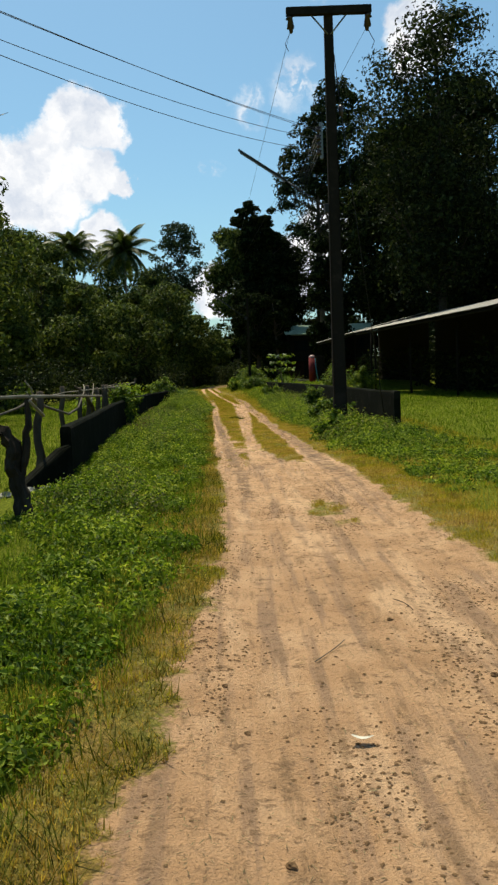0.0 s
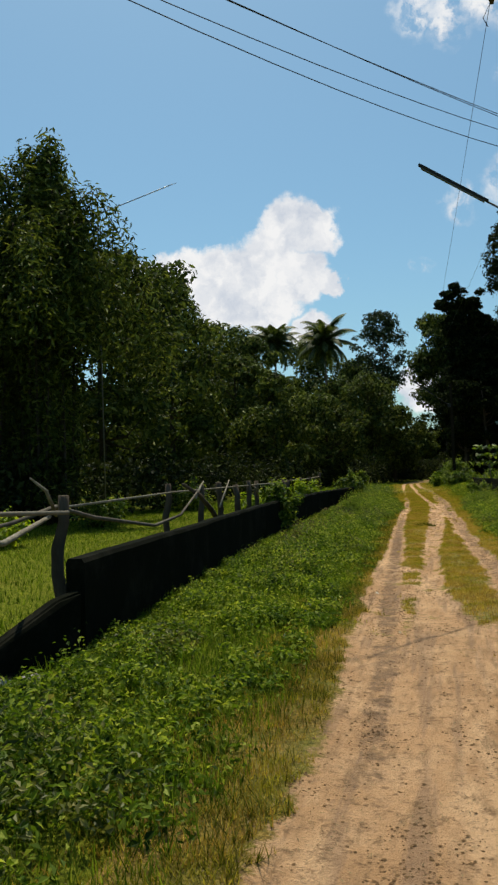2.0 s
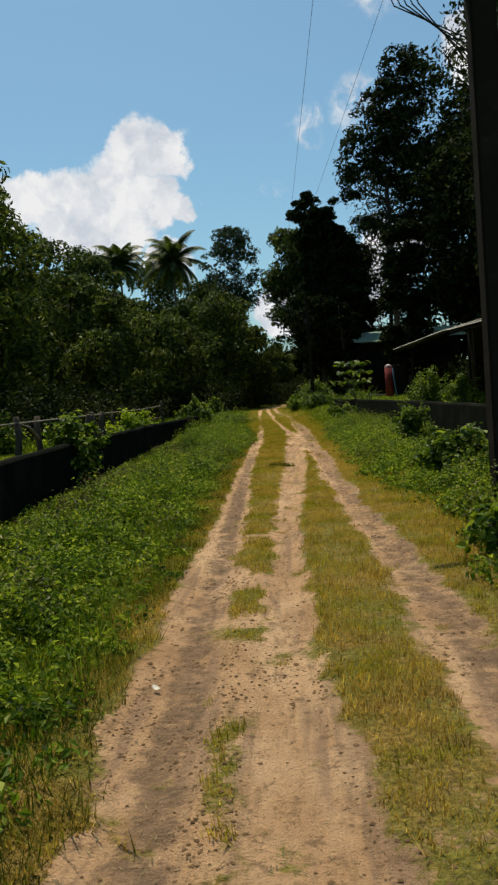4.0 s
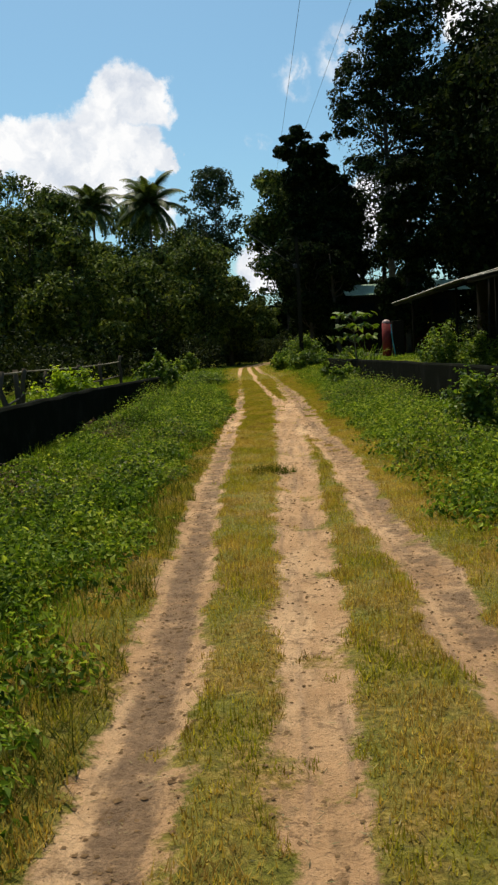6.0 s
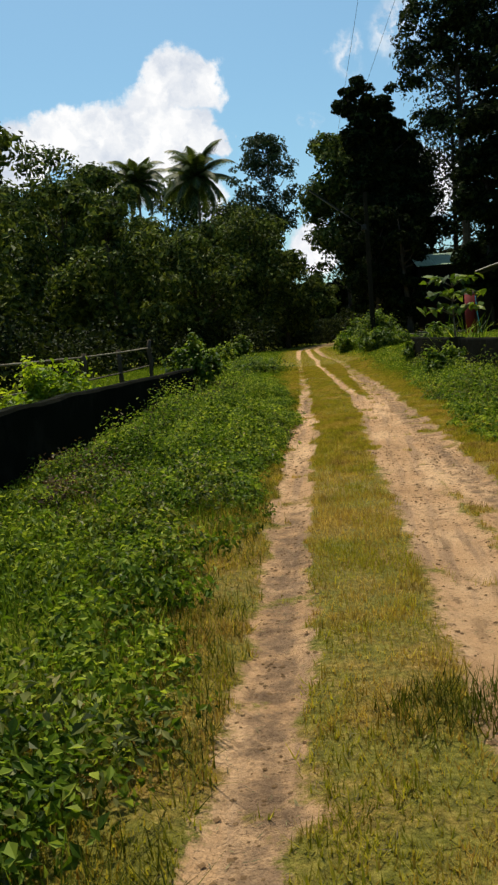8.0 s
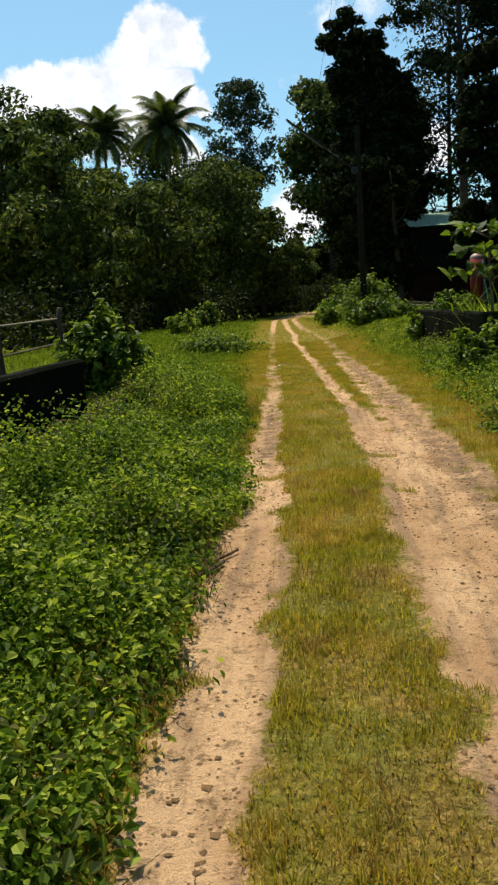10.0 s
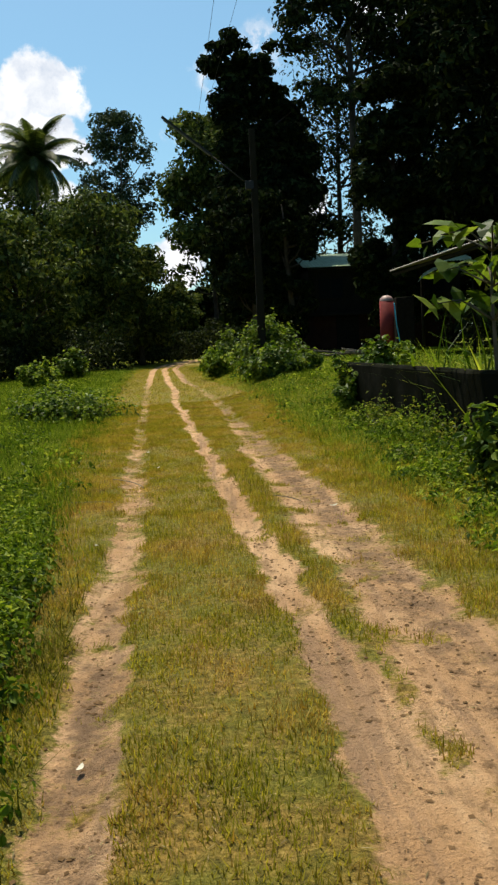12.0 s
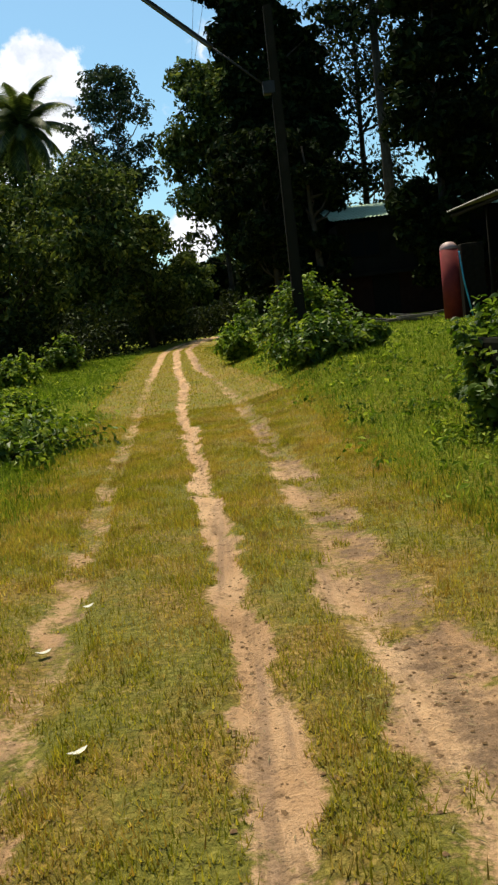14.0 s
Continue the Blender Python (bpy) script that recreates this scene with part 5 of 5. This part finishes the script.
shrub(1.75, 35.6, 0.6, 0.45, SHRUB, "leafy bush by the wall", 0.08, 1300, 97, 10)
shrub(2.3, 23.3, 0.75, 0.4, SHRUB, "leafy bush by the wall", 0.06, 1300, 98, 10)
shrub(2.3, 18.7, 0.55, 0.5, SHRUB, "leafy bush by the pole", 0.08, 1300, 99, 10)
shrub(1.95, 14.2, 0.4, 0.45, WEED, "leafy weed clump by the pole", 0.07, 1300, 100, 10)
shrub(-8.3, 24.5, 0.8, 0.8, SHRUB, "round green bush in the field", 0.1, 900, 101, 10)
shrub(-8.0, 19.0, 0.6, 0.6, LIME, "round green bush in the field", 0.1, 700, 102, 10)
shrub(-8.8, 34.0, 1.0, 1.0, SHRUB, "round green bush in the field", 0.12, 900, 103, 10)


def big_leaf_sapling():
    """A sapling with tiers of broad drooping leaves."""
    rng = np.random.default_rng(110)
    ob = base("sapling", 2.2, 37.4, 0, "young tree with tiers of broad pale-green leaves", "sapling")
    part("stem", tube_mesh("sapling_stem", [(0.05, 0, -0.1), (0.02, 0, 0.7), (-0.02, 0, 1.4), (0.0, 0.02, 1.85)], [.025, .02, .014, .008], GREYWOOD, 6), ob)
    p = []
    for z in (1.2, 1.5, 1.8):
        for k in range(6):
            a = 2 * math.pi * k / 6 + z * 3
            L = rng.uniform(0.45, 0.8)
            tip = np.array([math.cos(a) * L, math.sin(a) * L, z + 0.1])
            part("twig", tube_mesh("sapling_twig", [(0, 0, z - 0.05), tip * (0.5, 0.5, 1) + (0, 0, 0.04), tip], [.01, .007, .004], GREYWOOD, 5), ob)
            for j in range(5):
                p.append(tip * (0.4 + 0.15 * j, 0.4 + 0.15 * j, 1) + rng.normal(size=3) * (.05, .05, .03))
    p = np.array(p)
    v, f = oval_leaves(rng, p, rng.uniform(0.22, 0.34, len(p)), 0.13, 0.75, 0.5)
    part("foliage", mesh_from("sapling_leaves", v, f, SHRUB), ob, kind="stuff")


big_leaf_sapling()

# ---- roadside weeds and turf ----
def scatter(rng, x0, x1, y0, y1, per, keep):
    n = int((x1 - x0) * (y1 - y0) * per)
    x, y = rng.uniform(x0, x1, n), rng.uniform(y0, y1, n)
    k = rng.uniform(size=n) < keep(x, y)
    return x[k], y[k]


def land(x, y):
    return np.where(on_road(x, y) > 0.5, road_z(x, y), rise(x, y) - 0.10 * on_road(x, y))


def weed_bed(name, seed, area, keep, height, per, n_leaf, leaf, mat, label, spread=0.10, flat=0.55, broad=False):
    """Leafy plants: each a small heap of leaves as high as the bed is there."""
    rng = np.random.default_rng(seed)
    x, y = scatter(rng, *area, per, keep)
    h = height(x, y) * rng.uniform(0.55, 1.15, len(x))
    m = len(x) * n_leaf
    X, Y, Hh = (np.repeat(a, n_leaf) for a in (x, y, h))
    d = unit(rng.normal(size=(m, 3)))
    d[:, 2] = np.abs(d[:, 2])
    R = np.repeat(spread * rng.uniform(0.7, 1.6, len(x)), n_leaf)
    k = rng.uniform(0.55, 1.08, m)
    p = np.stack([X + d[:, 0] * R * k, Y + d[:, 1] * R * k, land(X, Y) + 0.008 + Hh * (0.12 + 0.88 * d[:, 2]) * k], -1)
    L = leaf * rng.uniform(0.55, 1.45, m)
    normal = unit(d * np.array([1, 1, 0.9]) + np.array([0, 0, 0.35]) + rng.normal(size=(m, 3)) * flat)
    v, f = facing_leaves(rng, p, normal, L, L * rng.uniform(0.45, 0.65, m) * (1.2 if broad else 1), broad)
    return tagged(part(name, mesh_from(name, v, f, mat)), label, "weeds", kind="stuff")


WEED_IN = line((-3, -.5), (2.4, -.47), (3.6, -.2), (6, -.16), (7.2, -.30), (9, -.32), (12, -.34), (14, -.42), (18, -.55), (22, -.74), (26, -.84), (28, -.78), (30, -.84), (32, -.98), (34, -1.15), (36, -1.6))
WALL_X = line((-3, -2.3), (9, -1.95), (12.8, -2.2), (18, -2.6), (28, -2.85), (32.6, -2.6), (36, -3.4))


def left_bed(x, y):
    wob = (vnoise(x, y, 0.8, 31) - 0.5) * 0.35
    k = (1 - smooth(x + wob, WEED_IN(y) - 0.12, WEED_IN(y) + 0.06)) * smooth(x, WALL_X(y) - 0.0, WALL_X(y) + 0.12)
    gaps = 0.1 + 0.9 * smooth(vnoise(x, y, 0.45, 33), 0.36, 0.55)
    return k * np.maximum(gaps, 0.75 * smooth(y, 24.5, 26.5))


def left_height(x, y):
    inside = smooth(WEED_IN(y) - x, -0.05, 0.6)
    by_wall = 0.35 + 0.65 * smooth(x - WALL_X(y), 0.05, 0.9) if np.ndim(x) else 1.0
    tall = line((-3, .2), (6, .26), (12, .30), (20, .30), (25, .32), (28, .42), (33, .46), (36, .3))
    return tall(y) * by_wall * (0.28 + 0.72 * inside) * (0.06 + 2.1 * vnoise(x, y, 0.5, 35) ** 1.6)


weed_bed("roadside_weeds", 201, (-3.4, -0.2, -2, 36.5), left_bed, left_height, 140, 34, 0.034, WEED, "dense bright green leafy weeds along the track", 0.09, 0.4)
weed_bed("leafy_weeds", 206, (-3.2, -0.6, 25, 35.5), left_bed, lambda x, y: np.maximum(left_height(x, y) * 1.15, 0.05), 170, 46, 0.025, WEED, "lush knee-high leafy weeds beside the track", 0.12, 0.4, True)
weed_bed("dull_weeds", 202, (-3.4, -0.2, 6, 33), lambda x, y: left_bed(x, y) * smooth(vnoise(x, y, 1.3, 38), 0.5, 0.62), lambda x, y: left_height(x, y) * 1.15, 80, 22, 0.034, WEED_DULL, "yellowing flowering weeds against the wall")
weed_bed("withered_weeds", 207, (-3.0, -1.4, 16, 33.5), lambda x, y: left_bed(x, y) * smooth(vnoise(x, y, 0.9, 39), 0.46, 0.58) * (1 - smooth(x - WALL_X(y), 0.5, 1.1)), lambda x, y: 0.08 + 0.9 * left_height(x, y), 150, 22, 0.034, BROWN_LEAF, "withered brown weeds at the foot of the wall")

WEED_RIGHT = line((5, 2.1), (9, 2.0), (11, 1.65), (12, 1.5), (17, 1.5), (19.5, 1.15), (24, 1.0), (30, .95), (34, .92), (36, 1.0), (39, 1.25), (42, 1.3), (44, 1.2))


def right_bed(x, y):
    wob = (vnoise(x, y, 0.8, 41) - 0.5) * 0.45
    edge = line((5, 3.6), (15, 3.4), (16, 3.25), (27, 2.9), (32, 2.6), (38, 2.1), (41, 1.75), (42, 1.35), (46, 1.2))
    k = smooth(x + wob, WEED_RIGHT(y), WEED_RIGHT(y) + 0.2) * (1 - smooth(x, edge(y) - 0.12, edge(y)))
    return k * (0.3 + 0.7 * smooth(vnoise(x, y, 0.6, 43), 0.35, 0.55))


def right_height(x, y):
    inside = smooth(x - WEED_RIGHT(y), 0, 0.7)
    return 0.36 * (0.25 + 0.75 * inside) * (0.2 + 1.5 * vnoise(x, y, 0.6, 45)) * (0.4 + 0.6 * smooth(y, 9, 13)) * (1 - 0.5 * smooth(x, 2.3, 2.8) * (1 - smooth(y, 20, 24)))


weed_bed("roadside_weeds", 203, (0.8, 3.6, 7, 46), right_bed, right_height, 100, 30, 0.038, WEED, "leafy green weeds along the stained wall", 0.1, 0.4)
weed_bed("dull_weeds", 204, (0.8, 3.6, 12, 44), lambda x, y: right_bed(x, y) * smooth(vnoise(x, y, 1.2, 48), 0.48, 0.6), lambda x, y: right_height(x, y) * 1.2, 55, 16, 0.04, WEED_DULL, "dull yellowing weeds along the stained wall")
weed_bed("bank_weeds", 205, (-6, 6, 36, 72), lambda x, y: smooth(np.abs(x - MID_RUT(y)), 1.0, 1.9) * smooth(vnoise(x, y, 1.6, 52), 0.48, 0.64) * (1 - 0.6 * smooth(x, 0, 1)), lambda x, y: 0.13 * (0.5 + vnoise(x, y, 1.0, 53)), 18, 14, 0.055, WEED, "patchy low weeds in the grass beside the track", 0.14)


def turf(name, seed, area, per, keep, h, w, mat, label, lean=0.7):
    rng = np.random.default_rng(seed)
    x, y = scatter(rng, *area, per, keep)
    root = np.stack([x, y, land(x, y) - 0.004], -1)
    hh = (h(x, y) if callable(h) else h) * rng.uniform(0.45, 1.3, len(x))
    v, f = blades(rng, root, hh, w * rng.uniform(0.7, 1.4, len(x)), lean, name != "reeds")
    tagged(part(name, mesh_from(name, v, f, mat)), label, "grass", kind="stuff")


def turf_keep(x, y):
    return (1 - smooth(bare(x, y) + (vnoise(x, y, 0.12, 61, 2) - 0.5) * 0.95, 0.12, 0.5)) * (0.35 + 0.65 * smooth(vnoise(0.8 * x - 0.6 * y, 0.6 * x + 0.8 * y, 0.16, 63), 0.34, 0.58))


def verge(x, y):
    return turf_keep(x, y) * smooth(x, LEFT_EDGE(y) - 0.75, LEFT_EDGE(y) - 0.45) * (1 - smooth(x, RIGHT_EDGE(y) + 0.4, RIGHT_EDGE(y) + 0.8))


turf("track_turf", 211, (-2.2, 2.4, -1, 30), 8500, lambda x, y: verge(x, y), lambda x, y: 0.022 + 0.042 * vnoise(x, y, 0.3, 65) ** 1.5, 0.0042, TURF, "short dry yellowish turf between the ruts", 0.9)
turf("verge_turf", 209, (-1.4, 0.1, -1, 34), 3600, lambda x, y: turf_keep(x, y) * smooth(x, WEED_IN(y) - 0.25, WEED_IN(y) - 0.05) * (1 - smooth(x, LEFT_EDGE(y) + 0.05, LEFT_EDGE(y) + 0.2)) * (0.35 + 0.65 * smooth(vnoise(x, y, 0.5, 55), 0.4, 0.6)), lambda x, y: 0.03 + 0.12 * vnoise(x, y, 0.4, 57), 0.0046, VERGE, "golden dry grass at the edge of the track", 1.5)
turf("track_turf", 210, (-2.2, 2.4, -1, 30), 1800, lambda x, y: verge(x, y) * smooth(vnoise(x, y, 0.35, 60), 0.45, 0.6), lambda x, y: 0.022 + 0.05 * vnoise(x, y, 0.3, 64), 0.0048, TURF_GREEN, "short green tufts in the worn turf", 1.2)
turf("track_turf", 212, (-2.6, 2.0, 26, 46), 8000, verge, lambda x, y: 0.022 + 0.042 * vnoise(x, y, 0.3, 66) ** 1.5, 0.0042, TURF_GREEN, "short green turf between the ruts", 0.9)
turf("track_turf", 213, (-2.6, 2.0, 26, 46), 4500, lambda x, y: verge(x, y) * smooth(vnoise(x, y, 0.6, 59), 0.35, 0.6), lambda x, y: 0.016 + 0.04 * vnoise(x, y, 0.3, 67), 0.0046, TURF, "short dry yellowish turf between the ruts", 0.9)
turf("track_turf", 214, (-4.5, 1.5, 46, 75), 420, lambda x, y: turf_keep(x, y) * smooth(x, LEFT_EDGE(y) - 1.0, LEFT_EDGE(y) - 0.5), 0.05, 0.012, TURF_GREEN, "short green turf between the ruts", 1.0)
turf("verge_grass", 215, (-3.4, 0.1, -2, 37), 1700, lambda x, y: smooth(LEFT_EDGE(y) - 0.1 - x, 0, 0.3) * smooth(x, WALL_X(y), WALL_X(y) + 0.1), lambda x, y: 0.05 + 0.2 * vnoise(x, y, 0.6, 68) ** 1.6, 0.0055, FIELD, "longer green grass among the weeds", 0.9)
turf("verge_grass", 216, (0.6, 4.0, 0, 46), 800, lambda x, y: smooth(x - RIGHT_EDGE(y) - 0.05, 0, 0.4), lambda x, y: (0.045 + 0.07 * vnoise(x, y, 0.7, 69)) * (1 - 0.6 * smooth(y, 36, 40)), 0.006, TURF_GREEN, "longer green grass among the weeds", 0.9)
turf("field_grass", 217, (-11, -2.2, 2, 40), 300, lambda x, y: 1 - smooth(x, WALL_X(y) - 0.25, WALL_X(y) - 0.1), 0.09, 0.012, FIELD, "bright green grass of the field", 0.9)
turf("field_grass", 218, (3.0, 12, 4, 40), 260, lambda x, y: smooth(x, 3.4, 3.6), 0.09, 0.012, FIELD, "bright green grass of the plot", 0.9)
turf("field_grass", 219, (-9, 9, 34, 72), 260, lambda x, y: smooth(np.abs(x - MID_RUT(y)) + 1.2 * (vnoise(x, y, 0.9, 54) - 0.5), 1.0 + 0.5 * (1 - smooth(y, 38, 42)), 2.0), lambda x, y: (0.035 + 0.07 * vnoise(x, y, 2.0, 70)) * (1 + 1.6 * smooth(MID_RUT(y) - x, 1.4, 2.6)), 0.013, FIELD, "rough green grass beside the track", 1.4)
turf("field_grass", 225, (-5.0, -0.9, 32.5, 47), 1500, lambda x, y: smooth(LEFT_RUT(y) - 0.22 - x + 0.3 * (vnoise(x, y, 0.5, 80) - 0.5), 0, 0.5), lambda x, y: 0.04 + 0.1 * vnoise(x, y, 0.8, 81) ** 1.5, 0.006, FIELD, "lush green grass beside the worn rut", 1.0)
turf("field_grass", 226, (0.5, 3.0, 36, 48), 1100, lambda x, y: smooth(x - RIGHT_RUT(y) - 0.35 + 0.4 * (vnoise(x, y, 0.5, 82) - 0.5), 0, 0.6), lambda x, y: 0.035 + 0.08 * vnoise(x, y, 0.8, 83) ** 1.5, 0.006, FIELD, "green grass on the low bank", 1.0)
turf("grass_tufts", 223, (-2.2, 2.2, 5, 46), 2600, lambda x, y: turf_keep(x, y) * (1 - smooth(np.abs(x - MID_RUT(y)), 1.0, 1.4)) * smooth(vnoise(x, y, 0.42, 56, 2), 0.66, 0.76), 0.042, 0.0045, TURF_GREEN, "darker longer tufts in the worn turf", 1.0)
turf("grass_tufts", 224, (-0.2, 0.36, 21.35, 21.85), 5200, lambda x, y: 1 - smooth(np.hypot((x - 0.08) / 0.28, (y - 21.6) / 0.22) + (vnoise(x, y, 0.1, 79) - 0.5), 0.6, 1.0), 0.085, 0.0045, VERGE, "thick tussock of longer grass between the ruts", 1.1)
turf("dead_stem_tangle", 221, (-1.25, -0.66, 26.8, 29.2), 1300, lambda x, y: (1 - smooth(x, -0.78, -0.66)) * smooth(vnoise(x, y, 0.25, 78), 0.45, 0.65), 0.12, 0.005, STEM_BROWN, "brown dead stems at the edge of the weeds", 1.6)
turf("reeds", 222, (2.05, 2.9, 37.6, 40.2), 60, lambda x, y: 1.0, 1.15, 0.03, WEED, "long arching grass leaning over the wall", 1.0)


def fallen_straw(seed, area, per, keep):
    rng = np.random.default_rng(seed)
    x, y = scatter(rng, *area, per, keep)
    p = np.stack([x, y, land(x, y) + 0.006], -1)
    v, f = leaves(rng, p, rng.uniform(0.01, 0.04, len(x)), rng.uniform(0.0018, 0.004, len(x)), 0.93, 0.0, 0.1)
    tagged(part("straw", mesh_from("straw", v, f, STRAW)), "dead straw and dry blades lying on the track", "straw", kind="stuff")


fallen_straw(220, (-1.6, 1.9, -1, 46), 420, lambda x, y: 0.25 + 0.75 * smooth(vnoise(x, y, 0.4, 58), 0.45, 0.65))

# ---- litter on the track ----
def crumbs(seed, area, per, keep, r, mat, name, label):
    rng = np.random.default_rng(seed)
    x, y = scatter(rng, *area, per, keep)
    n = len(x)
    s = r * rng.uniform(0.3, 1.6, n) ** 2.4
    octa = np.array([[1, 0, 0], [0, 1, 0], [-1, 0, 0], [0, -1, 0], [0, 0, 0.34], [0, 0, -0.5]])
    v = octa[None] * s[:, None, None] * rng.uniform(0.6, 1.3, (n, 6, 1))
    a = rng.uniform(0, 2 * np.pi, n)
    c, q = np.cos(a)[:, None], np.sin(a)[:, None]
    v = np.stack([v[..., 0] * c - v[..., 1] * q + x[:, None], v[..., 0] * q + v[..., 1] * c + y[:, None], v[..., 2] + (land(x, y) + 0.2 * s)[:, None]], -1)
    f = np.array([[0, 1, 4], [1, 2, 4], [2, 3, 4], [3, 0, 4], [1, 0, 5], [2, 1, 5], [3, 2, 5], [0, 3, 5]])
    f = (f[None] + 6 * np.arange(n)[:, None, None]).reshape(-1, 3)
    tagged(part(name, mesh_from(name, v.reshape(-1, 3), f, mat)), label, "soil crumbs", kind="stuff")


crumbs(231, (-0.3, 1.8, -1, 14), 2400, lambda x, y: bare(x, y) * (0.08 + 0.92 * smooth(vnoise(x * 2.6, y * 0.7, 0.5, 72), 0.5, 0.72)), 0.0034, CLOD, "soil_crumbs", "dark crumbs of soil on the sandy track")
crumbs(232, (-1.6, 1.4, 14, 44), 1300, lambda x, y: bare(x, y) * (0.3 + 0.7 * np.maximum(mud(x, y), smooth(vnoise(x, y, 0.5, 73), 0.5, 0.7))), 0.0034, CLOD, "soil_crumbs", "dark crumbs of soil in the ruts")
crumbs(233, (-0.5, 1.8, -1, 14), 260, lambda x, y: bare(x, y) * smooth(vnoise(x * 2.2, y * 0.6, 0.6, 74), 0.5, 0.7), 0.0032, CLOD, "soil_crumbs", "larger dark crumbs of soil on the sandy track")
crumbs(234, (-1.2, 1.3, 12, 44), 220, lambda x, y: bare(x, y) * smooth(vnoise(x * 2.2, y * 0.6, 0.6, 75), 0.45, 0.65), 0.0048, CLOD, "soil_crumbs", "larger dark crumbs of soil in the ruts")
for x, y, r in ((.13, 1.98, .015), (.23, 1.21, .018), (.83, 3.16, .018), (.05, 2.39, .016), (.9, 1.6, .02), (1.1, 2.4, .02), (.95, 1.15, .024), (.55, 36.2, .02)):
    ob = part("soil_clod", rock_mesh(rng, r, CLOD))
    ob.matrix_world = pose(x, y, float(road_z(np.array(x), np.array(y))) + r * 0.3, 0, 0, 40 * x)
    tagged(ob, "dark clod of soil lying on the track", "clod", "soil clods")

DRY = plain_mat("dry_leaf", (0.42, 0.33, 0.2), 0.7, 0, 0.3, 30)
PALE_DRY = plain_mat("bleached_leaf", (0.62, 0.57, 0.46), 0.6, 0, 0.2, 30)
for a, b, r, m, label in (((.42, 2.62), (.57, 2.84), .002, GREYWOOD, "short pale stick on the track"), ((-1.18, 37.02), (-.88, 36.57), .0035, PALEWOOD, "crooked grey stick in the turf"), ((.07, 35.85), (.24, 35.68), .003, PALEWOOD, "crooked grey stick in the turf"),
                          ((-1.35, 36.0), (-1.05, 35.95), .0025, PALEWOOD, "crooked grey stick in the turf"), ((.9, 3.45), (.96, 3.25), .002, BARK, "dark twig on the track"), ((-1.0, 27.6), (-.72, 28.2), .008, BARK, "dead brown stem at the weeds' edge"), ((-1.05, 27.75), (-.68, 28.4), .006, BARK, "dead brown stem at the weeds' edge")):
    za, zb = (float(land(np.array(p[0]), np.array(p[1]))) + r + 0.012 for p in (a, b))
    bow = 0.07 * math.hypot(a[0] - b[0], a[1] - b[1])
    arc = [(a[0] + (b[0] - a[0]) * k + bow * 4 * k * (1 - k), a[1] + (b[1] - a[1]) * k + bow * 4 * k * (1 - k), za + (zb - za) * k) for k in (0, 0.2, 0.4, 0.6, 0.8, 1)]
    tagged(part("stick", tube_mesh("stick", arc, r, m, 6)), label, "stick")
for x, y, s, m in ((.5, 1.84, .075, PALE_DRY), (-1.08, 38.26, .06, PALE_DRY), (-.98, 38.68, .045, PALE_DRY), (-.82, 37.45, .06, PALE_DRY), (-.83, 36.9, .05, PALE_DRY), (.42, 35.4, .06, PALE_DRY), (-1.0, 34.6, .05, PALE_DRY), (.2, 10.0, .05, DRY), (-.12, 12.0, .05, PALE_DRY), (-.75, 32.2, .04, PALE_DRY)):
    rg = np.random.default_rng(int(1000 * s + 10 * y))
    t = np.linspace(-1, 1, 7)
    w = np.sqrt(np.clip(1 - t ** 2, 0.02, 1)) * 0.42
    curl = 0.35 * t ** 2
    v = np.concatenate([np.stack([t, sg * w, curl + 0.25 * w * abs(sg)], -1) for sg in (-1, 0, 1)]) * s / 2
    i = np.arange(6)
    f = np.concatenate([np.stack([k * 7 + i, k * 7 + i + 1, (k + 1) * 7 + i + 1, (k + 1) * 7 + i], -1) for k in (0, 1)])
    ob = part("fallen_leaf", mesh_from("fallen_leaf", v, f, m, True))
    ob.matrix_world = pose(x, y, float(land(np.array(x), np.array(y))) + 0.018, rg.uniform(-10, 10), rg.uniform(-10, 10), rg.uniform(0, 360))
    tagged(ob, "curled bleached dry leaf lying on the ground", "fallen leaf", "fallen leaves")
